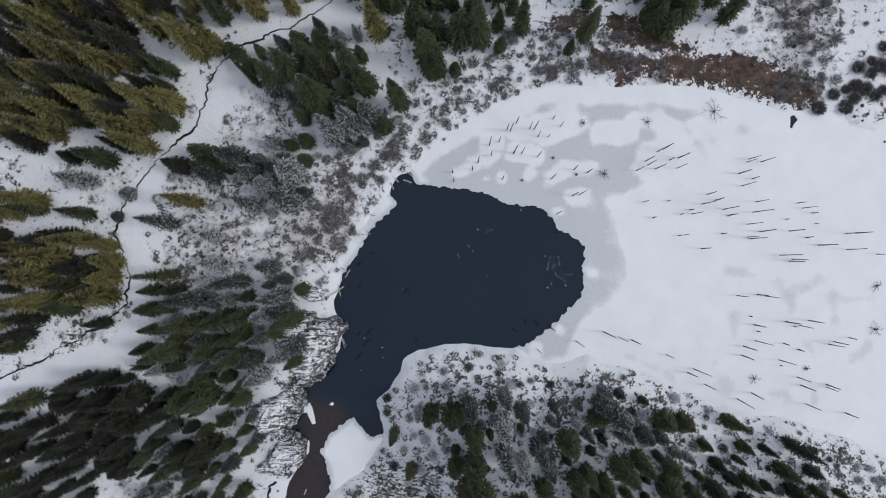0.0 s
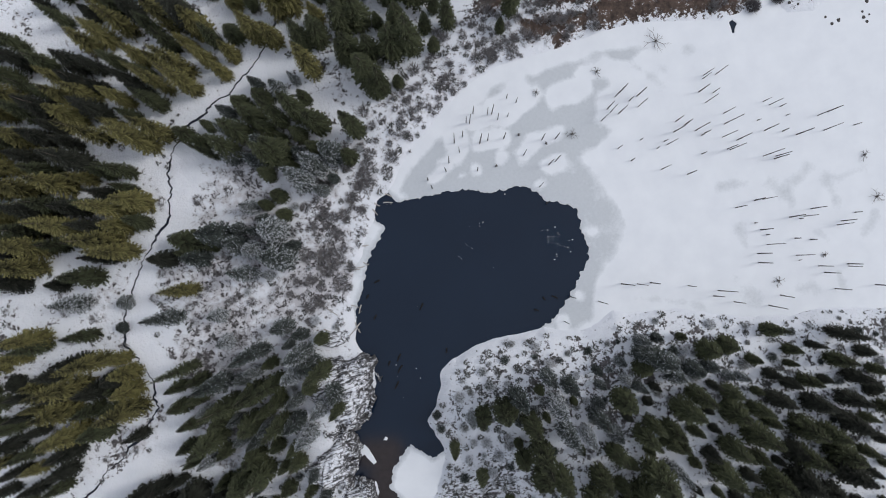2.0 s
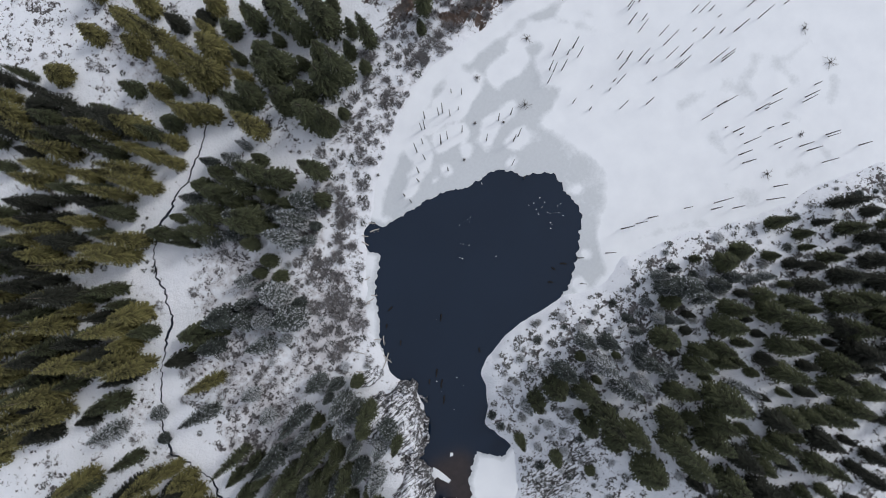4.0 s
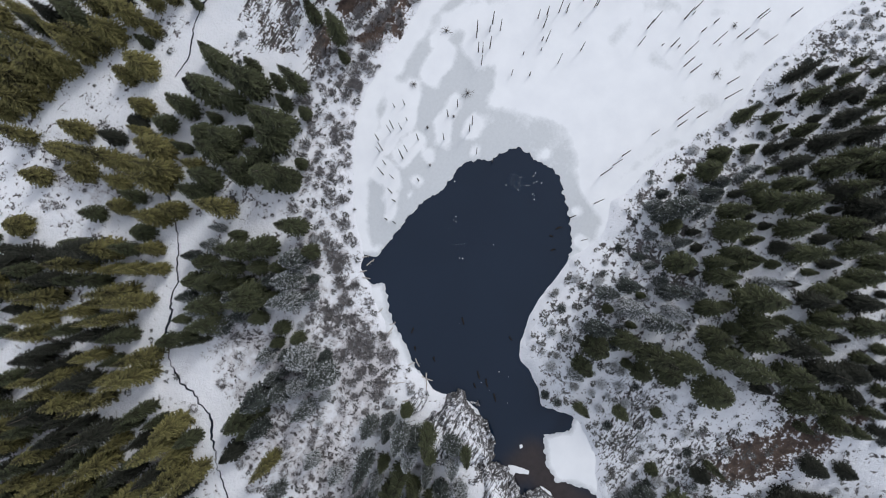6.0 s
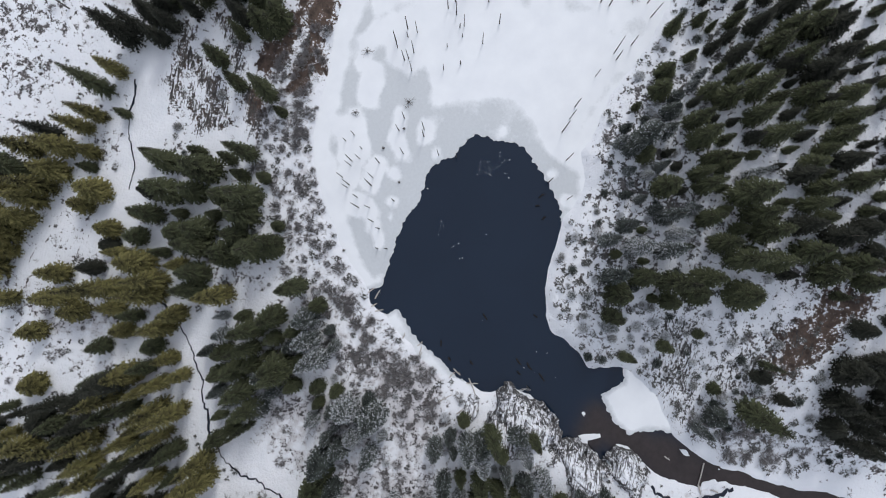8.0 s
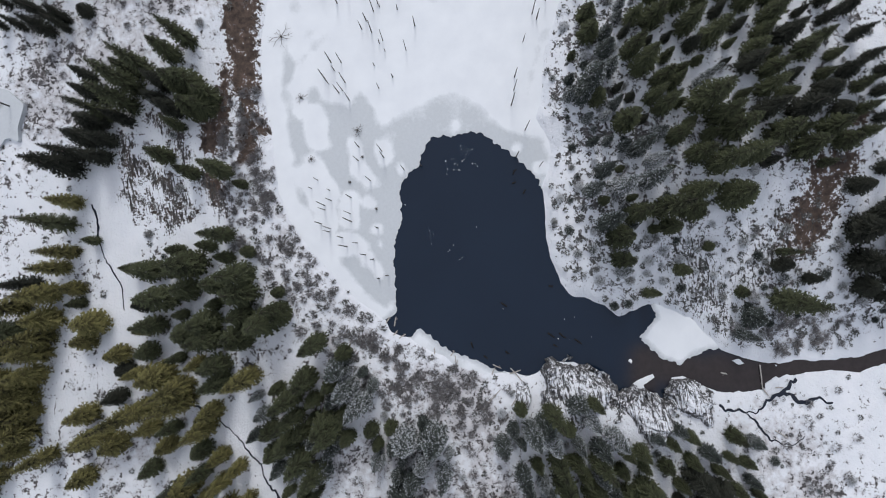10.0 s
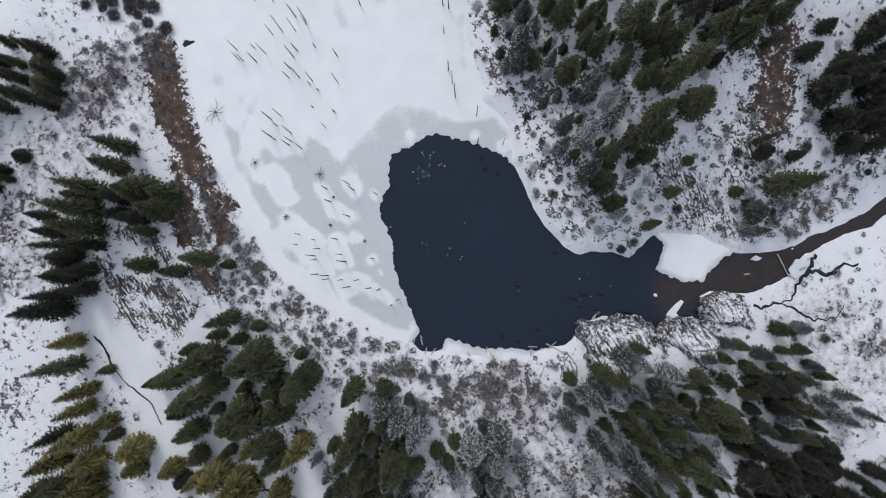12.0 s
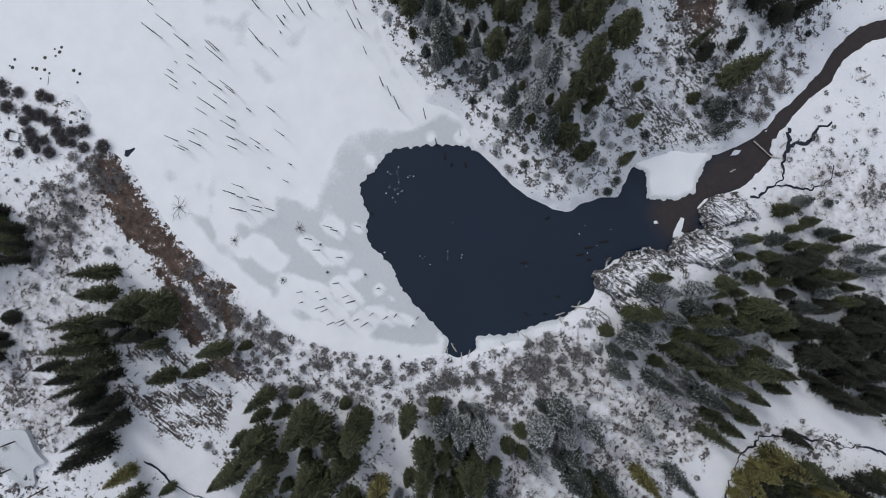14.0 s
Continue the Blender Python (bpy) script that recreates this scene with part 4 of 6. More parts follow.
SOUTH_DARK = [(62.7, -35.6, 13.0, 1.5), (57.4, -36.2, 8.0, 0.8), (61.4, -43.1, 9.1, 1.6), (58.1, -46.1, 10.1, 1.8), (51.9, -44.8, 10.9, 1.8),
    (46.2, -42.5, 10.3, 1.8), (56.5, -49.8, 9.5, 2.0), (65.8, -40.3, 5.8, 1.3), (47.4, -38.5, 7.3, 1.2), (64.0, -46.3, 4.2, 1.8),
    (43.4, -54.9, 10.6, 2.5), (47.2, -58.2, 8.8, 2.2), (51.4, -56.0, 11.2, 2.5), (44.8, -50.9, 7.4, 2.0), (24.3, -54.3, 10.7, 1.9),
    (27.9, -60.4, 9.4, 1.9), (14.5, -61.0, 11.0, 2.1), (15.5, -55.5, 11.0, 1.9), (16.7, -64.7, 7.4, 2.4), (13.4, -67.4, 5.1, 1.9),
    (-12.0, -57.8, 6.2, 1.6), (-7.5, -70.8, 8.9, 3.0), (0.2, -70.0, 6.8, 2.0), (2.5, -74.7, 5.4, 1.5)]
SOUTH_DARK_B = [(-13.1, -71.0, 9.8, 2.3), (-4.6, -76.8, 4.0, 2.0), (-18.2, -72.9, 7.2, 2.1), (-15.2, -62.4, 6.5, 1.3)]
SOUTH_GREEN = [(51.3, -31.4, 10.5, 1.4), (53.1, -35.7, 7.2, 1.2), (59.8, -39.6, 9.7, 1.6), (45.7, -35.2, 6.0, 1.1), (38.1, -30.8, 9.0, 2.1),
    (42.1, -31.2, 7.8, 1.9), (34.7, -27.4, 5.7, 0.8), (25.2, -30.1, 8.5, 1.9), (52.9, -41.3, 8.9, 1.3), (51.9, -38.0, 5.7, 0.8),
    (38.6, -38.7, 9.5, 1.5), (41.6, -42.7, 11.0, 1.5), (37.3, -41.7, 10.7, 2.3), (47.9, -47.6, 11.8, 2.3), (38.9, -46.0, 14.4, 2.2),
    (51.9, -53.2, 10.4, 2.3), (45.7, -51.7, 11.3, 2.0), (51.7, -50.0, 9.8, 2.0), (29.1, -38.4, 13.3, 2.3), (32.5, -36.9, 13.0, 1.8),
    (34.2, -46.5, 13.5, 2.0), (30.9, -49.8, 13.0, 2.0), (39.1, -53.8, 9.9, 2.2), (35.6, -55.9, 11.3, 1.9)]
SOUTH_GREEN_B = [(31.9, -59.0, 10.8, 1.9), (39.8, -60.2, 7.8, 1.9), (35.4, -60.1, 9.2, 1.9), (25.4, -40.7, 10.7, 1.8), (26.1, -44.0, 7.7, 1.3),
    (22.6, -38.8, 12.0, 1.4), (19.3, -33.9, 14.3, 2.1), (20.2, -40.1, 15.5, 1.7), (19.7, -46.5, 16.6, 2.7), (24.0, -42.6, 10.1, 1.3),
    (26.6, -55.4, 9.2, 1.7), (24.3, -62.5, 7.9, 1.9), (22.3, -57.0, 10.5, 1.7), (19.4, -56.1, 10.9, 1.7), (14.3, -41.5, 13.6, 1.7),
    (16.3, -48.5, 14.5, 1.9), (2.3, -49.8, 11.4, 3.0), (-0.8, -29.5, 9.8, 1.6), (1.9, -32.5, 15.3, 2.0), (2.2, -37.1, 19.0, 2.2),
    (-1.4, -38.7, 9.7, 1.8), (0.3, -43.8, 6.1, 1.8), (3.9, -42.7, 13.3, 2.2), (8.1, -47.0, 16.9, 2.2)]
SOUTH_GREEN_C = [(8.7, -52.4, 13.5, 2.2), (11.2, -56.9, 12.1, 2.1), (10.7, -44.4, 12.6, 2.0), (13.5, -50.2, 13.9, 2.2), (8.1, -61.1, 11.3, 2.4),
    (10.6, -65.2, 9.2, 2.1), (8.2, -67.8, 6.6, 1.9), (1.2, -41.7, 12.0, 2.0), (-1.5, -36.0, 5.9, 1.0), (-2.0, -29.1, 13.3, 2.3),
    (-6.4, -29.3, 12.7, 1.8), (-10.0, -40.6, 9.1, 1.3), (-16.2, -51.3, 5.2, 1.2), (-6.5, -46.1, 3.6, 1.0), (-18.6, -57.3, 19.0, 2.4),
    (-9.4, -57.8, 10.1, 0.9), (-13.8, -34.5, 11.1, 1.1)]
SOUTH_FROSTED = [(27.0, -25.5, 8.8, 1.3), (30.1, -26.1, 5.8, 1.1), (26.1, -27.6, 11.8, 1.9), (31.2, -30.6, 6.0, 1.3), (41.8, -37.2, 7.0, 1.1),
    (39.9, -36.4, 5.2, 1.1), (29.9, -33.0, 10.3, 1.6), (33.8, -33.0, 8.3, 1.8), (37.0, -33.6, 7.3, 1.5), (27.9, -29.0, 14.9, 2.6),
    (23.5, -47.2, 11.8, 1.2), (13.7, -35.0, 13.8, 1.8), (15.9, -39.1, 7.9, 1.5), (14.9, -33.4, 7.2, 1.2), (17.2, -28.3, 7.0, 1.0),
    (16.6, -30.9, 6.5, 1.0), (21.8, -28.1, 6.3, 1.1), (22.9, -32.8, 9.3, 1.1), (21.4, -31.2, 5.8, 1.1), (0.9, -27.5, 18.8, 1.8),
    (7.2, -30.7, 15.8, 2.0), (7.4, -35.4, 16.6, 1.8), (7.7, -26.2, 14.4, 1.6), (10.8, -28.6, 14.5, 1.6)]
SOUTH_FROSTED_B = [(10.9, -37.4, 13.5, 1.5), (-0.2, -32.4, 5.0, 0.9), (-8.6, -29.4, 12.1, 1.3), (-21.6, -52.9, 7.9, 2.2), (-24.5, -50.9, 11.2, 1.4)]
SOUTHWEST_GREEN = [(-32.0, -19.6, 14.5, 1.3), (-43.2, -27.3, 9.6, 1.6), (-47.1, -32.0, 7.8, 1.6), (-50.3, -27.1, 15.5, 2.4), (-54.5, -27.6, 12.6, 2.7),
    (-51.4, -23.6, 10.2, 2.2), (-43.5, -18.6, 18.8, 1.8), (-42.2, -11.5, 15.8, 1.9), (-49.4, -17.4, 12.7, 2.4), (-56.6, -21.1, 7.7, 1.4),
    (-57.1, -18.0, 16.4, 2.4)]
SOUTHWEST_FROSTED = [(-32.4, -16.8, 8.5, 2.4), (-35.6, -18.8, 11.9, 1.6), (-39.1, -22.5, 12.6, 1.8), (-41.0, -19.6, 12.7, 1.9), (-35.5, -10.1, 11.8, 2.4),
    (-38.7, -10.7, 14.6, 1.9)]
SOUTHWEST_DARK = [(-49.8, -37.1, 14.1, 2.7), (-53.1, -41.3, 8.4, 2.4), (-55.4, -37.4, 12.7, 1.5), (-54.2, -33.5, 6.4, 1.4), (-60.8, -36.0, 8.5, 1.9),
    (-57.3, -30.0, 17.5, 1.8), (-64.2, -26.9, 12.5, 2.7), (-67.6, -31.3, 11.7, 2.7), (-70.8, -35.5, 7.0, 2.4), (-66.8, -40.9, 8.3, 2.7),
    (-70.2, -27.6, 11.5, 2.7), (-74.9, -31.7, 6.6, 2.7), (-73.7, -23.7, 14.3, 2.1), (-71.0, -40.1, 4.9, 2.4), (-79.4, -28.5, 4.9, 2.4),
    (-60.6, -29.2, 8.9, 1.9)]
plant(WEST_OLIVE, "olive", "west forest")
plant(WEST_GREEN, "green", "west forest")
plant(WEST_DARK, "dark", "west forest")
plant(WEST_FROSTED, "frosted", "west forest")
plant(NORTHWEST_OLIVE, "olive", "north-west forest")
plant(NORTHWEST_OLIVE_B, "olive", "north-west forest")
plant(NORTHWEST_DARK, "dark", "north-west forest")
plant(NORTHWEST_GREEN, "green", "north-west forest")
plant(NORTHWEST_FROSTED, "frosted", "north-west forest")
plant(NORTH_GREEN, "green", "north grove")
plant(NORTH_GREEN_B, "green", "north grove")
plant(NORTH_DARK, "dark", "north grove")
plant(NORTH_OLIVE, "olive", "north grove")
plant(NORTHEAST_GREEN, "green", "north-east trees")
plant(NORTHEAST_DARK, "dark", "north-east trees")
plant(SOUTH_DARK, "dark", "south hillside trees")
plant(SOUTH_DARK_B, "dark", "south hillside trees")
plant(SOUTH_GREEN, "green", "south hillside trees")
plant(SOUTH_GREEN_B, "green", "south hillside trees")
plant(SOUTH_GREEN_C, "green", "south hillside trees")
plant(SOUTH_FROSTED, "frosted", "south hillside trees")
plant(SOUTH_FROSTED_B, "frosted", "south hillside trees")
plant(SOUTHWEST_GREEN, "green", "trees on the rocky bank")
plant(SOUTHWEST_FROSTED, "frosted", "trees on the rocky bank")
plant(SOUTHWEST_DARK, "dark", "trees on the rocky bank")


def fill(ring, gap, low, high, slim, kinds, group, seed):
    """More trees of a dense stand, at random, clear of those above; slim: crown radius for each metre of height."""
    ring = np.array(ring)
    rng = np.random.RandomState(seed)
    (x0, y0), (x1, y1) = ring.min(axis=0), ring.max(axis=0)
    n = int((x1 - x0) * (y1 - y0) * 1.2)
    x, y = rng.uniform(x0, x1, n), rng.uniform(y0, y1, n)
    ok = (outline_distance(ring, x, y) < 0) & (outline_distance(SHORE, x, y) > 2)
    taken = [(p[0], p[1]) for p in PLACED]
    rows = {k: [] for k in kinds}
    for x, y in zip(x[ok].tolist(), y[ok].tolist()):
        if all((x - p[0]) ** 2 + (y - p[1]) ** 2 >= gap * gap for p in taken):
            tall = float(rng.uniform(low, high))
            rows[kinds[rng.randint(len(kinds))]].append((x, y, tall, tall * slim * float(rng.uniform(0.8, 1.2))))
            taken.append((x, y))
    for k, some in rows.items():
        if some:
            plant(some, k, group)


fill([(-93.9, 54.3), (-50.7, 53.8), (-47.2, 42.4), (-49.5, 39.6), (-60.7, 44.7), (-66.3, 40.2), (-61.0, 38.7), (-67.0, 36.4), (-80.0, 39.2),
    (-94.2, 42.5)],
     3.4, 10.1, 14.1, 0.15, ("olive", "olive", "green", "dark",), "north-west forest", 60)
fill([(-84.5, 36.5), (-68.6, 34.6), (-54.5, 33.9), (-54.6, 29.4), (-59.1, 22.5), (-70.0, 25.2), (-75.3, 24.0), (-81.5, 21.5), (-94.9, 24.1),
    (-94.6, 37.2)],
     3.2, 10.1, 14.1, 0.15, ("olive", "olive", "green", "dark",), "west forest", 61)
fill([(-95.1, 12.5), (-81.4, 12.7), (-81.9, 9.0), (-95.4, 7.8)],
     3.1, 9.2, 12.3, 0.15, ("olive", "dark",), "west forest", 62)
fill([(-95.5, 6.4), (-85.1, 5.4), (-71.4, 4.9), (-68.7, 2.1), (-68.2, -8.2), (-73.8, -9.9), (-95.9, -9.1)],
     3.1, 9.2, 12.3, 0.15, ("olive", "green", "dark",), "west forest", 63)
fill([(-45.5, 41.3), (-29.6, 44.2), (-20.6, 45.4), (-18.4, 35.4), (-19.6, 25.1), (-29.9, 25.0), (-32.1, 33.0), (-40.0, 34.1)],
     3.1, 7.6, 10.6, 0.16, ("green", "frosted",), "west forest", 64)
fill([(-54.8, 22.6), (-39.0, 21.6), (-37.7, 26.1), (-31.0, 23.9), (-31.1, 10.2), (-39.1, 8.4), (-41.4, 15.9), (-53.6, 16.9)],
     2.9, 6.7, 8.8, 0.17, ("frosted", "frosted", "green",), "west forest", 65)
fill([(-62.8, -5.9), (-32.3, -3.6), (-28.7, -11.7), (-36.3, -16.0), (-43.0, -26.2), (-50.5, -35.7), (-56.2, -40.3), (-60.7, -39.1), (-57.4, -30.0),
    (-53.9, -23.1), (-66.2, -21.9), (-61.7, -14.5)],
     3.0, 7.6, 10.6, 0.15, ("frosted", "frosted", "green",), "trees on the rocky bank", 66)
fill([(-65.1, -23.0), (-65.1, -29.9), (-70.7, -34.4), (-85.6, -38.5), (-85.8, -31.8), (-76.0, -24.0)],
     3.1, 9.2, 12.3, 0.14, ("dark",), "trees on the rocky bank", 67)
fill([(-13.8, 108.7), (5.5, 85.3), (-2.4, 81.0), (-11.3, 84.9), (-19.6, 85.2), (-31.4, 95.5)],
     3.2, 9.2, 13.2, 0.15, ("olive", "olive", "green", "dark",), "north-west forest", 68)
fill([(-15.7, 69.7), (-8.3, 62.9), (-0.5, 60.4), (-7.2, 53.9), (-22.6, 50.6), (-28.5, 60.3), (-24.9, 69.4), (-26.5, 80.3), (-23.7, 79.8)],
     3.7, 8.4, 11.4, 0.16, ("olive", "olive", "green",), "north-west forest", 69)
fill([(8.6, 67.2), (10.5, 51.8), (11.0, 43.6), (1.9, 40.4), (-4.9, 35.9), (-16.1, 48.6), (-14.9, 56.5), (-3.7, 60.9)],
     3.7, 7.2, 10.0, 0.17, ("green",), "north-west forest", 70)
fill([(-50.5, 80.9), (-27.8, 53.6), (-33.7, 49.3), (-39.5, 47.5), (-44.1, 48.0), (-63.7, 70.7)],
     3.4, 9.2, 12.3, 0.15, ("olive", "green", "dark",), "north-west forest", 71)
fill([(-28.1, 46.6), (-15.2, 26.6), (-22.6, 21.1), (-31.3, 27.2), (-37.4, 35.3), (-34.6, 42.9)],
     3.0, 7.6, 9.7, 0.17, ("green", "frosted",), "north-west forest", 72)
fill([(-61.3, 59.7), (-47.0, 41.0), (-51.3, 38.4), (-68.8, 53.7)],
     3.2, 9.2, 12.3, 0.14, ("olive", "green",), "west forest", 73)
fill([(-76.4, 60.6), (-62.1, 40.6), (-54.6, 30.2), (-64.6, 29.0), (-60.2, 22.9), (-63.7, 20.1), (-75.3, 27.2), (-93.4, 46.2)],
     3.2, 9.2, 13.2, 0.15, ("olive", "dark", "green",), "west forest", 74)
fill([(48.2, 69.9), (46.5, 54.1), (38.1, 44.0), (33.7, 47.3), (38.4, 59.1), (29.0, 68.7), (29.1, 76.0), (38.6, 68.4)],
     3.1, 9.2, 12.3, 0.15, ("green", "dark",), "north-east trees", 75)
fill([(-31.3, -5.8), (-35.6, -12.4), (-42.1, -16.5), (-58.0, -19.5), (-59.3, -9.1), (-56.0, -6.3), (-49.9, -7.0), (-38.2, -4.3)],
     2.9, 6.7, 9.7, 0.16, ("frosted", "frosted", "green",), "trees on the rocky bank", 76)
fill([(-59.8, -28.1), (-65.8, -36.0), (-74.4, -44.7), (-84.6, -30.8), (-76.8, -24.1), (-69.6, -23.6)],
     3.0, 9.2, 12.3, 0.15, ("dark",), "trees on the rocky bank", 77)
fill([(36.5, -32.5), (53.2, -39.5), (72.8, -43.1), (56.2, -70.3), (22.9, -62.4), (5.5, -57.5), (10.3, -43.1), (13.0, -33.9), (24.6, -32.0)],
     3.0, 5.0, 7.9, 0.16, ("dark", "green",), "south hillside trees", 78)
fill([(34.2, -36.0), (50.6, -48.8), (59.5, -65.4), (11.0, -75.9), (4.7, -66.2), (9.3, -43.3), (1.9, -33.6), (4.1, -26.0), (10.1, -30.6),
    (23.7, -35.3)],
     3.0, 5.0, 8.4, 0.17, ("dark", "green",), "south hillside trees", 79)
fill([(-6.1, -67.9), (-0.0, -85.2), (-22.5, -84.9), (-20.0, -71.2), (-11.4, -68.3)],
     3.2, 8.4, 11.4, 0.16, ("dark",), "south hillside trees", 80)
fill([(-71.8, 68.7), (-59.4, 57.3), (-54.8, 47.8), (-66.0, 46.2), (-79.6, 52.8), (-83.6, 61.9)],
     3.0, 10, 13, .14, ("dark", "dark", "green",), "west forest", 81)
fill([(-45.3, 83.5), (-41.8, 71.5), (-45.9, 64.6), (-52.3, 68.0), (-58.7, 76.2)],
     3.0, 9, 12, .15, ("dark", "green",), "west forest", 82)
fill([(83.6, 56.2), (75.3, 50.8), (67.1, 54.5), (64.8, 57.1), (75.0, 65.5)],
     3.0, 8, 11, .15, ("green", "dark",), "north-east trees", 83)
fill([(79.4, 77.9), (75.5, 65.6), (69.7, 62.8), (65.7, 69.0), (68.3, 81.3)],
     3.0, 8, 11, .15, ("dark",), "north-east trees", 84)
fill([(73.7, 60.3), (72.1, 55.1), (66.4, 56.4), (68.6, 59.7)],
     3.0, 8, 11, .13, ("dark",), "north-east trees", 85)
fill([(65.1, 82.4), (59.8, 69.7), (55.4, 71.1), (59.7, 84.2)],
     3.0, 8, 11, .13, ("dark",), "north-east trees", 86)
fill([(-98.4, -31.5), (-85.7, -27.3), (-65.1, -23.6), (-64.0, -29.9), (-67.3, -39.0), (-76.0, -51.2), (-97.9, -50.3)],
     3.0, 9, 12.5, .15, ("dark", "dark", "green",), "trees on the rocky bank", 87)
fill([(-59.6, -26.6), (-43.0, -26.2), (-39.8, -34.3), (-44.8, -49.5), (-65.0, -51.5), (-65.1, -40.2)],
     2.9, 7, 10, .16, ("frosted", "green", "green",), "trees on the rocky bank", 88)
fill([(-98.1, -11.4), (-84.4, -11.5), (-85.7, -17.1), (-98.0, -20.3)],
     3.3, 9, 12, .15, ("olive", "green", "dark",), "west forest", 89)
fill([(-95.8, 56.4), (-45.1, 58.3), (-47.5, 49.5), (-62.6, 49.0), (-74.6, 44.3), (-96.1, 45.6)],
     3.0, 10, 14, .15, ("olive", "dark", "green",), "north-west forest", 90)
fill([(-46.0, -36.9), (-53.6, -43.2), (-59.2, -37.7), (-63.3, -32.5), (-56.7, -26.9), (-47.3, -27.9)],
     3.0, 8, 11, .14, ("dark",), "trees on the rocky bank", 91)


# -- standing dead trunks in the ice --
def dead_trunk_mesh(seed):
    """A drowned trunk five metres tall, tapered and broken off."""
    rng = random.Random(seed)
    lean = rng.uniform(0, 6.28)
    path = [(0.012 * k * math.cos(lean), 0.012 * k * math.sin(lean), k * 1.0 - (0.4 if k == 0 else 0), 0.125 - 0.013 * k) for k in range(6)]
    v, f = tube(path, 7, rng)
    for _ in range(2):
        a, z = rng.uniform(0, 6.28), rng.uniform(2.5, 4.5)
        limb(v, f, (0, 0, z), (0.16 * math.cos(a), 0.16 * math.sin(a), z + 0.05), 0.025, 0.012)
    me = bpy.data.meshes.new("standing_snag")
    me.from_pydata(v, [], f)
    me.materials.append(MAT["grey_wood"])
    return me


TRUNKS = [dead_trunk_mesh(s) for s in range(4)]
SNAGS_A = [(5.2, 23.2, 9.0), (5.6, 21.0, 6.4), (2.9, 19.7, 7.8), (1.8, 18.2, 5.4), (-2.3, 17.7, 3.8), (-2.0, 15.8, 6.2), (8.8, 26.3, 6.1),
    (9.4, 26.0, 7.0), (10.7, 27.7, 5.5), (13.4, 26.5, 6.3), (14.3, 26.4, 7.4), (7.2, 23.9, 5.3), (10.1, 21.5, 9.0), (11.8, 21.5, 7.2),
    (15.0, 20.8, 5.6), (18.2, 28.5, 3.0), (19.7, 27.0, 3.9), (15.1, 24.9, 5.2), (17.2, 24.9, 2.9), (7.9, 16.3, 4.1), (17.8, 16.3, 6.6),
    (22.3, 18.1, 5.9), (25.0, 17.5, 5.8), (22.0, 12.8, 6.3), (23.4, 13.0, 7.4), (18.8, 9.1, 6.5), (19.1, 5.5, 4.9), (34.9, 17.9, 5.9),
    (39.1, 21.7, 6.2), (40.2, 22.2, 6.2), (36.8, 19.8, 5.7)]
SNAGS_B = [(37.2, 19.0, 5.8), (38.7, 18.2, 6.9), (41.6, 20.0, 2.9), (43.3, 20.4, 6.1), (42.9, 18.3, 6.0), (56.9, 19.5, 4.3), (57.3, 20.1, 4.9),
    (59.6, 19.5, 5.6), (55.3, 17.2, 5.5), (57.9, 16.1, 3.2), (55.8, 14.7, 6.6), (49.0, 13.0, 4.4), (48.0, 11.1, 6.3), (50.6, 11.8, 4.2),
    (45.5, 9.9, 2.4), (45.9, 9.1, 6.0), (36.3, 11.5, 3.8), (41.1, 11.7, 2.0), (38.1, 8.3, 2.5), (43.7, 9.0, 1.9), (52.2, 10.0, 7.0),
    (53.0, 8.7, 1.4), (53.7, 8.9, 3.0), (58.6, 11.5, 5.4), (58.0, 9.4, 8.0), (66.7, 11.2, 3.3), (67.7, 10.2, 5.3), (69.6, 9.2, 2.5),
    (56.8, 7.0, 6.7), (64.4, 8.0, 1.7), (70.2, 7.1, 1.4)]
SNAGS_C = [(43.1, 4.7, 6.1), (51.8, 5.1, 2.6), (59.3, 5.5, 6.5), (65.1, 5.6, 5.7), (56.9, 4.4, 5.1), (57.4, 4.1, 7.0), (68.4, 4.3, 2.6),
    (70.8, 2.8, 6.5), (76.0, 5.1, 4.1), (78.1, 5.2, 5.0), (76.2, 1.9, 6.2), (47.8, 2.1, 4.9), (63.2, 0.8, 8.0), (65.1, -0.4, 5.5),
    (65.6, -0.0, 5.9), (82.1, 1.0, 2.6), (54.7, -7.3, 5.3), (58.7, -7.1, 4.5), (60.3, -7.4, 5.4), (57.3, -11.4, 1.2), (58.0, -13.1, 5.0),
    (58.7, -14.4, 1.4), (64.2, -12.5, 5.6), (65.9, -13.4, 1.3), (66.9, -13.2, 5.0), (68.7, -12.2, 5.3), (58.2, -16.3, 7.0), (55.9, -17.4, 5.6),
    (55.5, -19.2, 5.3), (63.8, -16.8, 2.3), (66.6, -18.0, 2.4)]
SNAGS_D = [(72.5, -16.9, 5.3), (73.5, -16.4, 4.9), (76.6, -15.6, 2.3), (62.9, -20.1, 6.6), (63.1, -21.2, 1.2), (66.4, -23.5, 5.0), (67.1, -25.1, 5.3),
    (72.0, -24.9, 4.8), (72.0, -25.4, 4.1), (68.0, -28.8, 5.2), (75.7, -30.5, 4.1), (57.4, -26.7, 4.9), (54.6, -27.9, 7.2), (48.3, -25.1, 5.2),
    (44.8, -22.7, 5.2), (46.0, -22.0, 9.0), (40.7, -19.2, 4.3), (31.2, -15.7, 7.4), (33.8, -16.3, 6.2), (28.2, -14.7, 9.0), (22.7, -16.6, 8.7),
    (14.9, -18.3, 6.1), (17.6, -13.9, 5.6)]


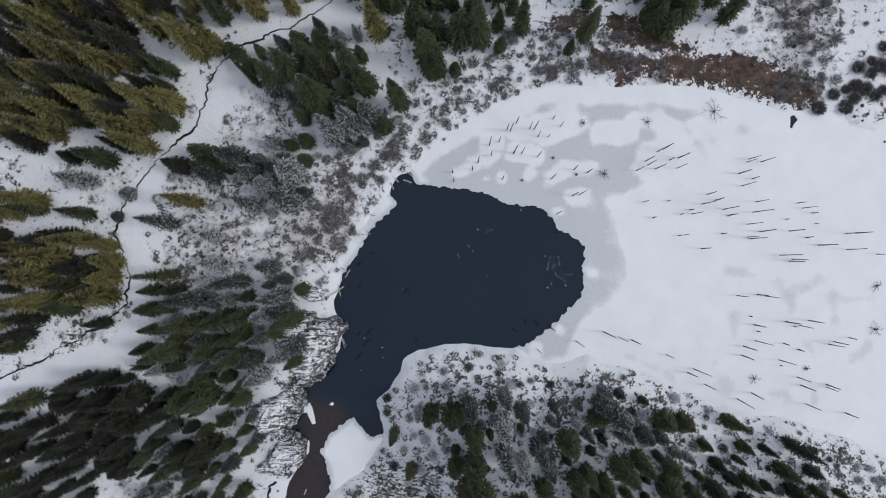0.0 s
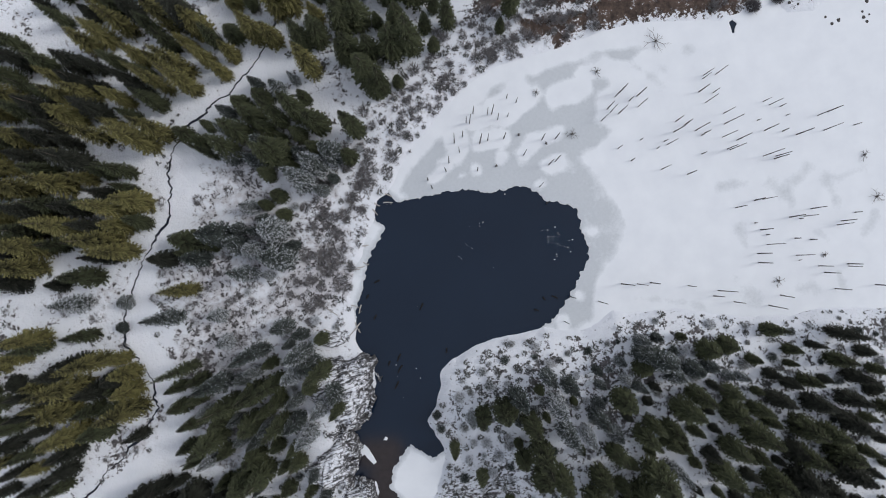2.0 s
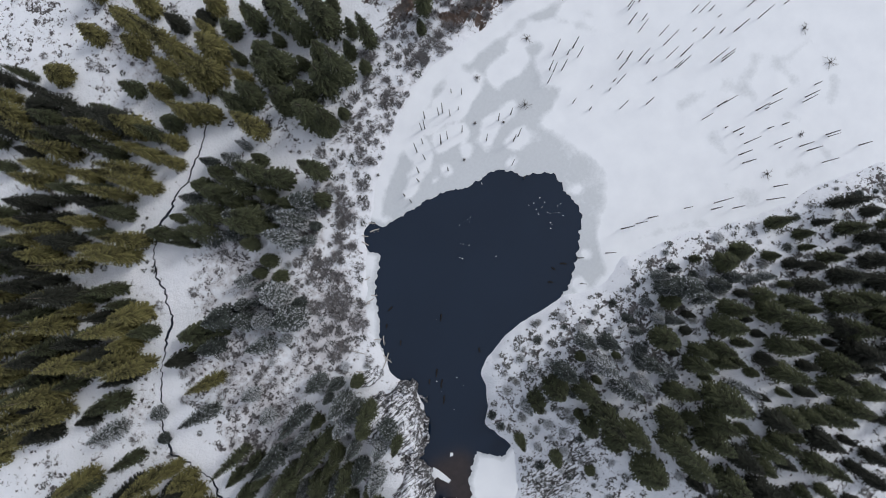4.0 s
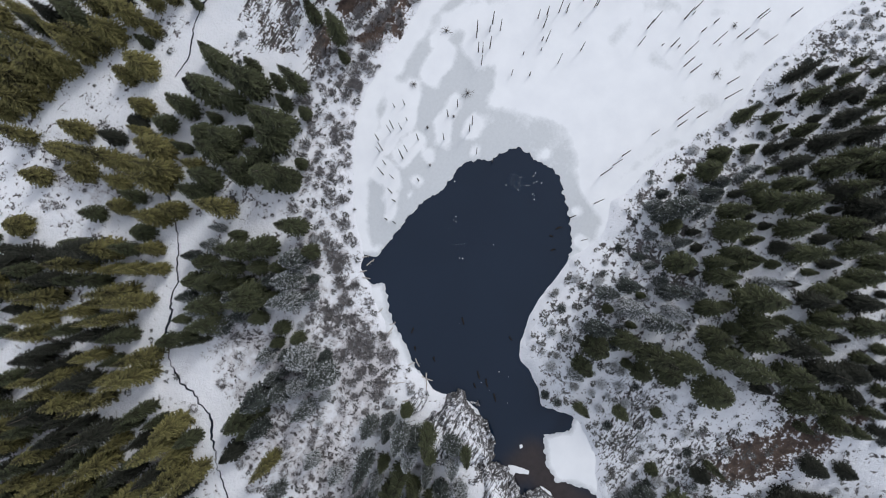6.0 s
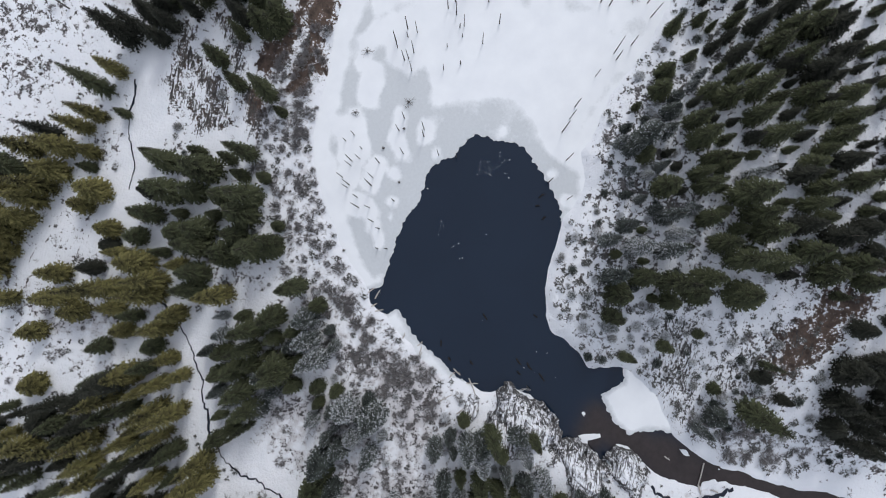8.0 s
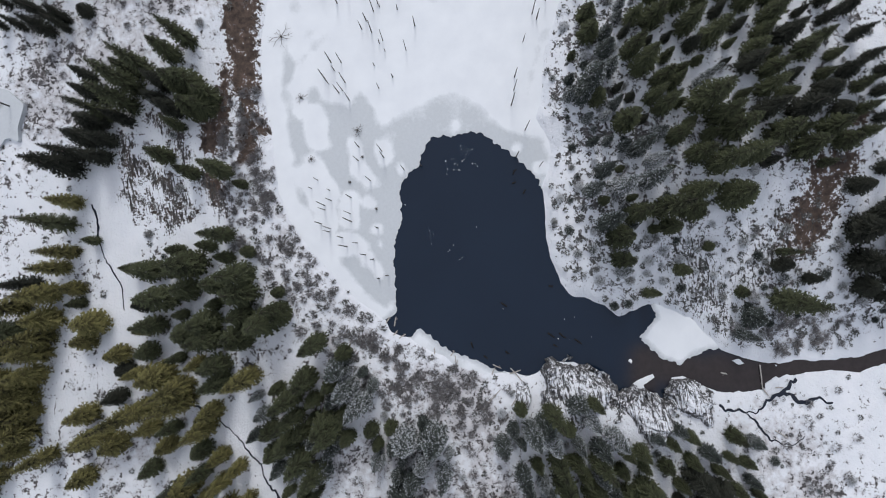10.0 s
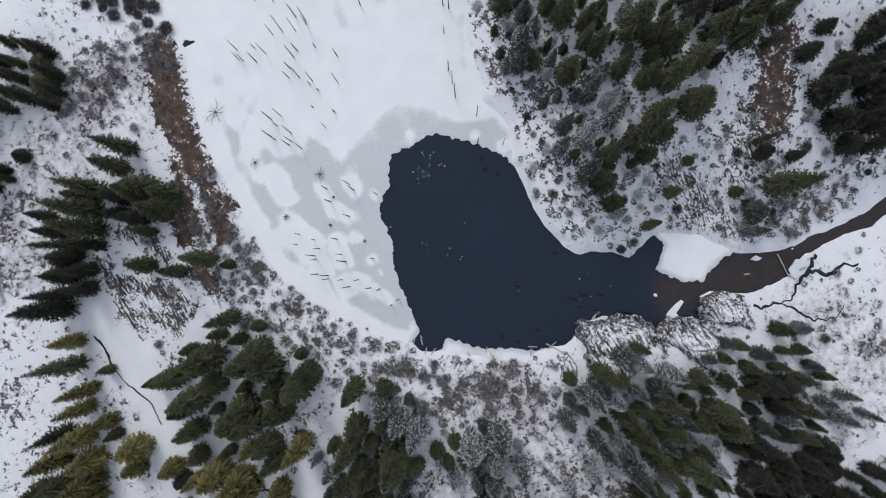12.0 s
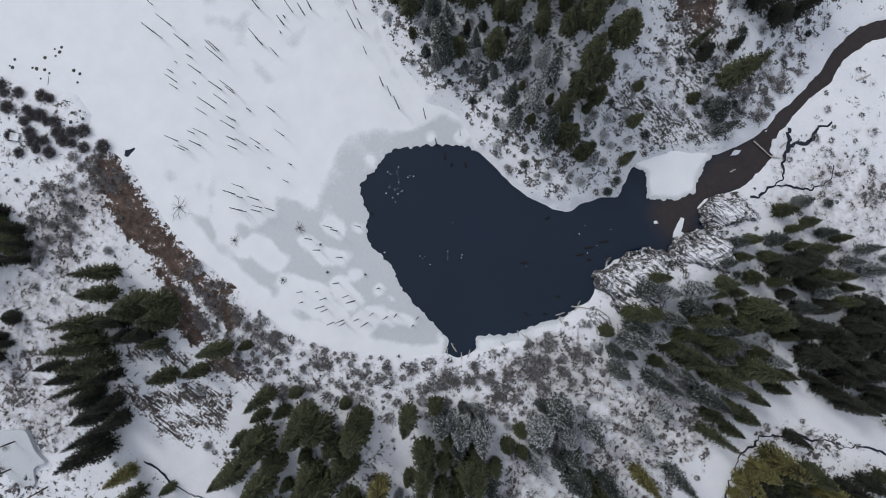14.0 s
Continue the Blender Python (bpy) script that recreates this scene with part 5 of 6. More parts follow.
def drowned_trunks(rows, seed):
    rng = random.Random(seed)
    for x, y, tall in rows:
        ob = new("standing_snag", rng.choice(TRUNKS))
        s = rng.uniform(0.75, 1.2)
        ob.matrix_basis = pose(x, y, 0.0, rng.uniform(-1, 1), rng.uniform(-1, 1), rng.uniform(0, 360)) @ Matrix.Diagonal((s, s, tall / 5, 1))
        tagged(ob, "weathered grey dead trunk standing in the lake ice", "dead tree", "drowned trunks in the ice")


for k, rows in enumerate((SNAGS_A, SNAGS_B, SNAGS_C, SNAGS_D)):
    drowned_trunks(rows, 40 + k)


# -- bushes --
def bush_mesh(seed, blades, spread, tall):
    """A leafless bush: many thin twigs from one foot."""
    rng = random.Random(seed)
    v, f = [], []
    for _ in range(blades):
        a, r = rng.uniform(0, 6.283), spread * math.sqrt(rng.random())
        fx, fy = 0.45 * r * math.cos(a), 0.45 * r * math.sin(a)
        z = tall * rng.uniform(0.45, 1.0) * (1 - 0.4 * (r / spread) ** 2)
        b = a + rng.uniform(-0.6, 0.6)
        tip = (r * math.cos(b), r * math.sin(b), z)
        w = rng.uniform(0.025, 0.05)
        n = len(v)
        px, py = -math.sin(b) * w, math.cos(b) * w
        v += [(fx - px, fy - py, -0.05), (fx + px, fy + py, -0.05), (tip[0] + px * 0.5, tip[1] + py * 0.5, tip[2]), (tip[0] - px * 0.5, tip[1] - py * 0.5, tip[2])]
        f.append((n, n + 1, n + 2, n + 3))
        for _ in range(2):
            c = b + rng.uniform(-1.2, 1.2)
            u = rng.uniform(0.4, 0.9)
            sx, sy, sz = fx + (tip[0] - fx) * u, fy + (tip[1] - fy) * u, tip[2] * u
            ln = 0.35 * spread * rng.uniform(0.5, 1.1)
            n = len(v)
            v += [(sx - math.sin(c) * w * 0.6, sy + math.cos(c) * w * 0.6, sz), (sx + math.sin(c) * w * 0.6, sy - math.cos(c) * w * 0.6, sz), (sx + ln * math.cos(c), sy + ln * math.sin(c), sz + 0.12)]
            f.append((n, n + 1, n + 2))
    me = bpy.data.meshes.new("bush")
    me.from_pydata(v, [], f)
    me.materials.append(MAT["twig"])
    return me


BUSHES = [bush_mesh(70 + i, 90, 1.1, 1.3) for i in range(3)]


def scatter(density, n, seed, box):
    """Places picked at random by density, away from the water and the trail."""
    rng = np.random.RandomState(seed)
    x, y = rng.uniform(box[0], box[1], n), rng.uniform(box[2], box[3], n)
    ok = (rng.uniform(0, 1, n) < density(x, y)) & (outline_distance(SHORE, x, y) > 0.7)
    ok &= (line_distance(TRAIL, x, y) > 2.3) & (line_distance(TRAIL_NORTH, x, y) > 2.3) & (line_distance(TRAIL_UPPER, x, y) > 2.3)
    return x[ok], y[ok], rng


def bare_bushes():
    x, y, rng = scatter(lambda x, y: blobs(THICKET, x, y, 1.0), 9000, 5, (-105, 115, -100, 105))
    z = height(x, y)
    kept = []
    for i in range(len(x)):
        if len(kept) < 290 and all((x[i] - a) ** 2 + (y[i] - b) ** 2 > 1.7 ** 2 for a, b in kept):
            kept.append((x[i], y[i]))
            ob = new("bush", BUSHES[i % 3])
            k = rng.uniform(0.7, 1.5)
            ob.matrix_basis = pose(x[i], y[i], z[i], 0, 0, rng.uniform(0, 360)) @ Matrix.Diagonal((k, k, k * 0.9, 1))
            tagged(ob, "leafless grey-brown bush dusted with snow", "bush", "bushes along the shore")


bare_bushes()


def thicket():
    """Countless rounded leafless bushes along the shore and in the clearings."""
    x, y, rng = scatter(lambda x, y: np.maximum(0.85 * blobs(THICKET, x, y, 1.2), 0.28 * blobs(LIGHT_SCRUB, x, y, 2.0)) * (0.7 + 0.6 * waves(x, y, 2.4, 13.0)) + 0.012,
                        15000, 15, (-105, 115, -100, 105))
    z = height(x, y)
    n, per = len(x), 80
    cx, cy, cz = (np.repeat(v, per) for v in (x, y, z))
    size = np.repeat(rng.uniform(0.45, 1.35, n), per)
    a, u = rng.uniform(0, 6.283, n * per), np.sqrt(rng.uniform(0, 1, n * per))
    r, w = size * u, rng.uniform(0.025, 0.06, n * per)
    b = a + rng.uniform(-0.9, 0.9, n * per)
    top = size * (1.25 - 0.7 * u * u) * rng.uniform(0.6, 1.0, n * per)
    v = np.empty((n * per, 3, 3))
    for k, sg in ((0, -1), (1, 1)):
        v[:, k] = np.stack([cx + 0.55 * r * np.cos(a) + sg * w * np.sin(b), cy + 0.55 * r * np.sin(a) - sg * w * np.cos(b), cz + 0.45 * top - 0.05], -1)
    v[:, 2] = np.stack([cx + 0.55 * r * np.cos(a) + (0.5 * r + 0.12) * np.cos(b), cy + 0.55 * r * np.sin(a) + (0.5 * r + 0.12) * np.sin(b), cz + top], -1)
    ob = mesh_object("thicket", v.reshape(-1, 3).tolist(), np.arange(n * per * 3).reshape(-1, 3).tolist(), MAT["twig"])
    tagged(ob, "leafless grey bushes dusted with snow along the lake shore", "bushes", kind="stuff")


thicket()


def low_scrub():
    """Countless thin twigs sticking out of the snow."""
    x, y, rng = scatter(lambda x, y: 0.04 + np.clip(scrub_density(x, y), 0, 1) * 0.8, 48000, 6, (-112, 118, -105, 110))
    z = height(x, y)
    n, per = len(x), 16
    cx, cy, cz = np.repeat(x, per), np.repeat(y, per), np.repeat(z, per)
    size = np.repeat(rng.uniform(0.35, 1.0, n), per)
    a = rng.uniform(0, 6.283, n * per)
    r = size * np.sqrt(rng.uniform(0, 1, n * per))
    w = rng.uniform(0.02, 0.045, n * per)
    v = np.empty((n * per, 3, 3))
    v[:, 0] = np.stack([cx + 0.3 * r * np.cos(a) - w * np.sin(a), cy + 0.3 * r * np.sin(a) + w * np.cos(a), cz - 0.03], -1)
    v[:, 1] = np.stack([cx + 0.3 * r * np.cos(a) + w * np.sin(a), cy + 0.3 * r * np.sin(a) - w * np.cos(a), cz - 0.03], -1)
    v[:, 2] = np.stack([cx + 1.1 * r * np.cos(a), cy + 1.1 * r * np.sin(a), cz + size * rng.uniform(0.3, 0.9, n * per)], -1)
    faces = np.arange(n * per * 3).reshape(-1, 3)
    ob = mesh_object("low_scrub", v.reshape(-1, 3).tolist(), faces.tolist(), MAT["twig"])
    tagged(ob, "bare twiggy scrub poking through the snow", "scrub", kind="stuff")


low_scrub()


def dwarf_pines():
    """Low dark evergreen shrubs on the slopes."""
    meshes = [crown_mesh("dwarf_pine", 90 + i, 1.5, 1.15, MAT["heath" if i else "frosted"], 7, 0.08, 0.05) for i in range(3)]

    def density(x, y):
        hill = south_hill(x, y)
        d = outline_distance(SHORE, x, y)
        return 0.75 * hill * np.exp(-((d - 10) / 7) ** 2) + 0.06 * hill + 0.05 * (1 - hill) * np.exp(-((d - 16) / 10) ** 2)

    x, y, rng = scatter(density, 6000, 8, (-75, 110, -85, 75))
    z = height(x, y)
    kept = [(p[0], p[1]) for p in PLACED]
    first = len(kept)
    for i in range(len(x)):
        if len(kept) - first < 290 and all((x[i] - a) ** 2 + (y[i] - b) ** 2 > 1.5 ** 2 for a, b in kept):
            kept.append((x[i], y[i]))
            ob = new("dwarf_pine", meshes[i % 3])
            k = rng.uniform(0.55, 1.25)
            ob.matrix_basis = pose(x[i], y[i], z[i] - 0.1, 0, 0, rng.uniform(0, 360)) @ Matrix.Diagonal((k, k, k * 0.9, 1))
            tagged(ob, "low dark evergreen shrub with snow on its needles", "shrub", "shrubs on the slope")


dwarf_pines()


# -- fallen wood --
def log_between(x0, y0, x1, y1, r, mat, label, name="fallen_log", lift=0.0):
    rng = random.Random(int(x0 * 97 + y0 * 31))
    z0, z1 = max(-0.05, ground_z(x0, y0)), max(-0.05, ground_z(x1, y1))
    p, q = Vector((x0, y0, z0 + r * 0.5 + lift)), Vector((x1, y1, z1 + r * 0.5 + lift))
    v, f = [], []
    mid = p.lerp(q, 0.5) + Vector((rng.uniform(-0.1, 0.1), rng.uniform(-0.1, 0.1), 0.05))
    limb(v, f, p, mid, r, r * 0.85, 7)
    limb(v, f, mid, q, r * 0.85, r * 0.6, 7)
    f.append(tuple(range(6, -1, -1)))
    side = (q - p).cross(Vector((0, 0, 1))).normalized()
    for _ in range(3):
        c = p.lerp(q, rng.uniform(0.3, 0.9))
        limb(v, f, c, c + side * rng.choice((-1, 1)) * rng.uniform(0.2, 0.5) + Vector((0, 0, 0.12)), r * 0.3, r * 0.1, 4)
    tagged(mesh_object(name, v, f, mat), label, "log", "fallen logs by the pool")


SHORE_LOGS = [(-14.99, 15.68, -14.37, 14.14), (-12.43, 16.22, -10.55, 15.57), (-14.21, 16.72, -13.34, 15.72), (-11.54, 17.83, -10.41, 16.85),
    (-26.98, 7.80, -22.72, 6.55), (-21.71, 5.18, -20.18, 5.00), (-20.18, 5.87, -19.20, 5.02), (-22.45, 5.17, -21.26, 4.68), (-19.28, 9.10, -18.07, 8.88),
    (-25.24, -1.77, -23.94, -2.62), (-24.58, -5.66, -27.88, -7.75), (-25.64, -5.32, -25.25, -7.67), (-31.67, 1.30, -28.41, -2.78),
    (-31.89, -4.56, -28.45, -7.53), (-23.28, -2.26, -24.32, -3.85)]
OUTLET_LOGS = [(-31.81, -54.93, -36.26, -54.64), (-36.19, -54.60, -38.00, -55.30), (-32.09, -47.05, -32.60, -48.21), (-36.69, -57.08, -36.89, -58.55),
    (-44.81, -55.14, -46.56, -57.28), (-55.67, -45.90, -57.15, -47.40), (-55.50, -46.48, -56.72, -47.63), (-39.85, -77.11, -41.19, -79.76)]
POOL_LOGS = [(-18.76, -14.32, -19.85, -15.52), (-19.16, -16.61, -20.41, -17.75), (-20.87, -19.42, -22.06, -20.66), (-26.04, -20.82, -27.40, -22.54),
    (-28.32, -23.25, -29.36, -24.70), (-11.19, -5.96, -12.24, -7.01), (-18.16, 1.33, -19.37, 1.12), (-21.01, -5.23, -21.67, -5.96),
    (-21.23, -0.77, -21.91, -1.39), (-9.38, -16.08, -9.81, -16.89), (-21.22, -15.01, -21.78, -15.80), (14.20, -12.66, 15.15, -13.50),
    (12.42, -12.24, 12.58, -13.08), (9.95, -14.12, 10.64, -14.75)]
for row in SHORE_LOGS:
    log_between(*row, 0.13, MAT["pale_wood"], "bleached bare log lying at the pool's edge")
for row in OUTLET_LOGS:
    log_between(*row, 0.16, MAT["pale_wood"], "bleached log lying across the shallow outlet", lift=0.1)
for row in POOL_LOGS:
    log_between(*row, 0.16, MAT["wet_wood"], "dark waterlogged log afloat in the pool")


def dead_crown(x, y, reach, z, seed, label):
    """A drowned tree: a broken stump with bare limbs spread over the ice."""
    rng = random.Random(seed)
    v, f = tube([(0, 0, -0.3, 0.2), (0.03, 0, 0.3, 0.17), (0.08, 0.03, 0.8, 0.10)], 7, rng)
    n = rng.randrange(6, 9)
    for i in range(n):
        a = 6.283 * (i + rng.uniform(-0.3, 0.3)) / n
        r = reach * rng.uniform(0.55, 1.1)
        p = Vector((0, 0, 0.5))
        q = Vector((0.55 * r * math.cos(a), 0.55 * r * math.sin(a), rng.uniform(0.3, 0.7)))
        e = Vector((r * math.cos(a + 0.2), r * math.sin(a + 0.2), rng.uniform(0.1, 0.5)))
        limb(v, f, p, q, 0.06, 0.04, 5)
        limb(v, f, q, e, 0.04, 0.012, 4)
        for sg in (-1, 1):
            b = a + sg * rng.uniform(0.4, 0.8)
            limb(v, f, q, q + Vector((0.4 * r * math.cos(b), 0.4 * r * math.sin(b), rng.uniform(-0.1, 0.2))), 0.03, 0.008, 4)
    ob = mesh_object("dead_tree", v, f, MAT["grey_wood"])
    ob.location = (x, y, z)
    tagged(ob, label, "dead tree", "drowned trees with bare limbs")


for k, (x, y, reach) in enumerate([(50.3, 29.7, 3.0), (37.1, 27.7, 1.5), (28.4, 17.2, 1.5), (24.2, 27.6, 0.9), (81.9, -5.3, 1.6), (81.5, -13.9, 1.7), (57.8, -23.8, 1.4),
    (68.0, -21.7, 0.8), (-4.0, 24.4, 0.5), (18.1, 20.5, 0.4), (22.8, 17.1, 0.4), (11.8, 16.0, 0.4)]):
    dead_crown(x, y, reach, 0.05, 60 + k, "bare dead tree with spread limbs frozen into the ice")


def heath():
    """Countless small evergreen tufts on the southern slope and round the shores."""
    def density(x, y):
        hill, d = south_hill(x, y), outline_distance(SHORE, x, y)
        return 0.75 * hill * np.exp(-((d - 11) / 11) ** 2) * (0.6 + 0.6 * waves(x, y, 4.0, 3.0)) + 0.22 * hill + (0.04 + 0.30 * blobs(THICKET, x, y, 1.5)) * (1 - hill)

    x, y, rng = scatter(density, 19000, 17, (-100, 112, -100, 100))
    z = height(x, y)
    n, per = len(x), 26
    cx, cy, cz = np.repeat(x, per), np.repeat(y, per), np.repeat(z, per)
    size = np.repeat(rng.uniform(0.25, 0.85, n) ** 1.2, per)
    a = rng.uniform(0, 6.283, n * per)
    r = size * np.sqrt(rng.uniform(0, 1, n * per))
    w = 0.05 + 0.10 * size
    top = size * np.sqrt(np.clip(1.2 - (r / size) ** 2, 0, None)) * rng.uniform(0.6, 1.0, n * per)
    v = np.empty((n * per, 3, 3))
    v[:, 0] = np.stack([cx + 0.7 * r * np.cos(a) - w * np.sin(a), cy + 0.7 * r * np.sin(a) + w * np.cos(a), cz + 0.6 * top], -1)
    v[:, 1] = np.stack([cx + 0.7 * r * np.cos(a) + w * np.sin(a), cy + 0.7 * r * np.sin(a) - w * np.cos(a), cz + 0.6 * top], -1)
    v[:, 2] = np.stack([cx + (r + 0.22) * np.cos(a), cy + (r + 0.22) * np.sin(a), cz + top], -1)
    ob = mesh_object("heath_tufts", v.reshape(-1, 3).tolist(), np.arange(n * per * 3).reshape(-1, 3).tolist(), MAT["heath"])
    tagged(ob, "small grey-green heath tufts dusted with snow", "heath", kind="stuff")


heath()


# -- rock outcrops at the outlet --
def rock_outcrop(x0, y0, x1, y1, wide, tall, seed):
    """A layered rock spur between two ends, snow lying on its ledges."""
    p, q = Vector((x0, y0, 0)), Vector((x1, y1, 0))
    ax = (q - p) / 2
    long = ax.length
    ax.normalize()
    ay = Vector((-ax.y, ax.x, 0))
    mid = (p + q) / 2
    nu, nv = 72, 40
    foot = ground_z(mid.x, mid.y) - 0.40 * tall
    verts, faces = [], []
    for i in range(nu + 1):
        u = -1.15 + 2.3 * i / nu
        for j in range(nv + 1):
            v = -1.2 + 2.4 * j / nv
            n1 = noise.fractal(Vector((u * long * 0.28 + seed, v * wide * 0.28, seed * 1.7)), 0.9, 2.0, 4)
            r = math.hypot(u, v) * (1 + 0.55 * n1)
            z = tall * max(-0.8, 1 - r ** 2.6)
            # ledges run along the spur
            st = noise.fractal(Vector((u * long * 0.16, v * wide * 0.9 + 0.5 * n1, seed)), 0.8, 2.1, 4)
            fine = noise.fractal(Vector((u * long * 0.7, v * wide * 2.2, seed + 5)), 0.8, 2.1, 3)
            z += (0.55 * st + 0.05 * fine) * min(1, max(0, 1.3 - r) * 2.5)
            step = 0.55
            z = z * 0.45 + 0.55 * step * (math.floor(z / step) + min(1, max(0, (z / step - math.floor(z / step)) * 3 - 1)))
            c = mid + ax * (u * long + 0.2 * st) + ay * (v * wide + 0.25 * fine)
            verts.append((c.x, c.y, z + foot))
    for i in range(nu):
        for j in range(nv):
            a = i * (nv + 1) + j
            faces.append((a, a + nv + 1, a + nv + 2, a + 1))
    ob = mesh_object("rock_outcrop", verts, faces, MAT["rock"])
    tagged(ob, "dark layered rock outcrop with snow on its ledges above the water", "rock", "rock spurs at the outlet")


for k, row in enumerate([(-26.6, -12.2, -35.6, -25.0, 4.6, 4.2), (-31.6, -10.6, -37.6, -19.6, 4.0, 4.4), (-34.4, -24.6, -42.2, -36.2, 4.4, 4.6),
    (-33.78, -36.23, -40.07, -43.37, 3.60, 3.60), (-28.12, -8.28, -34.16, -6.50, 1.80, 2.20)]):
    rock_outcrop(*row, 3 + 2.3 * k)


# -- splinters of ice and foam adrift on the pool --
def drift_ice():
    rng = random.Random(12)
    v, f = [], []
    for cx, cy, spread, count in DRIFT:
        for _ in range(int(count * 0.55)):
            x, y = cx + rng.gauss(0, spread), cy + rng.gauss(0, spread)
            if outline_distance(POOL, np.array([x]), np.array([y]))[0] > -0.4:
                continue
            r, n = rng.uniform(0.04, 0.11), 6
            b = len(v)
            for lev, k in ((-0.12, 1.0), (-0.06, 1.0), (-0.05, 0.7)):
                for i in range(n):
                    a = 6.283 * i / n
                    v.append((x + r * k * math.cos(a) * rng.uniform(0.8, 1.5), y + r * k * math.sin(a) * rng.uniform(0.6, 1.1), lev))
            for lev in range(2):
                for i in range(n):
                    p, q = b + lev * n + i, b + lev * n + (i + 1) % n
                    f.append((p, q, q + n, p + n))
            f.append(tuple(b + 2 * n + i for i in range(n)))
    ob = mesh_object("drift_ice", v, f, MAT["ice"])
    set_attr(ob.data, "snow", [0.8] * len(v))
    tagged(ob, "small pale splinters of ice adrift on the dark pool", "ice", kind="stuff")


DRIFT = [(19.2, -2.5, 1.6, 26.0), (17.5, -5.4, 0.7, 6.0), (5.8, 6.9, 3.0, 8.0), (1.7, 2.8, 0.6, 7.0), (-0.7, 0.4, 0.4, 4.0), (10.5, 11.0, 1.5, 8.0),
    (18.6, -1.3, 1.0, 8.0), (5.2, -3.7, 0.5, 3.0), (-11.3, -6.1, 0.5, 3.0), (-21.3, -19.1, 2.5, 10.0), (9.3, 12.8, 3.0, 8.0)]
drift_ice()


# -- the thicket and stones on the north-eastern bank --
DENSE = [bush_mesh(170 + i, 300, 1.5, 1.3) for i in range(2)]
for me in DENSE:
    me.materials[0] = MAT["dark_twig"]
for k, (x, y) in enumerate([(93.8, 34.6), (91.6, 32.7), (91.1, 36.3), (87.6, 34.2), (87.6, 30.2), (85.8, 29.5), (85.9, 34.3), (84.7, 33.3), (86.3, 36.2), (83.7, 37.2),
    (82.9, 33.4), (81.5, 32.3), (82.0, 38.1), (80.4, 36.7), (77.5, 34.3), (75.8, 33.6), (77.4, 31.8), (76.0, 30.2), (82.6, 41.7), (77.9, 37.8),
    (80.4, 39.1), (73.4, 32.7), (70.7, 30.1), (95.6, 33.6), (95.6, 36.8), (93.3, 39.7), (86.4, 40.2), (79.5, 33.7)]):
    ob = new("bush", DENSE[k % 2])
    g = 0.75 + 0.35 * ((k * 7) % 5) / 4
    ob.matrix_basis = pose(x, y, ground_z(x, y), 0, 0, 47 * k) @ Matrix.Diagonal((g, g, g, 1))
    tagged(ob, "dense dark leafless bush in the lakeside thicket", "bush", "thicket on the bank")


def stone_mesh(seed):
    bm = bmesh.new()
    bmesh.ops.create_icosphere(bm, subdivisions=2, radius=0.3)
    for v in bm.verts:
        v.co *= 1 + 0.35 * noise.noise(v.co * 4 + Vector((seed, 0, 0)))
        v.co.z *= 0.6
    me = bpy.data.meshes.new("stone")
    bm.to_mesh(me)
    bm.free()
    me.materials.append(MAT["bare_rock"])
    return me


STONES = [stone_mesh(i) for i in range(3)]
for k, (x, y) in enumerate([(97.4, 29.8), (96.7, 29.7), (97.4, 28.1), (93.3, 27.1), (92.5, 26.7), (91.0, 25.8), (89.8, 25.7), (92.2, 21.1), (91.0, 20.9), (91.3, 19.9),
    (91.1, 22.1), (86.1, 22.0), (84.7, 21.7), (83.9, 23.4), (90.5, 27.7), (92.6, 23.8), (80.3, 28.9), (79.4, 27.6), (79.2, 30.5), (77.8, 28.4),
    (88.3, 36.7)]):
    ob = new("stone", STONES[k % 3])
    g = 0.7 + 0.6 * ((k * 5) % 7) / 6
    ob.matrix_basis = pose(x, y, max(0.05, ground_z(x, y)) + 0.05, 0, 0, 61 * k) @ Matrix.Diagonal((g, g, g, 1))
    tagged(ob, "small dark stone poking out of the snowy ice", "stone", "stones by the bank")


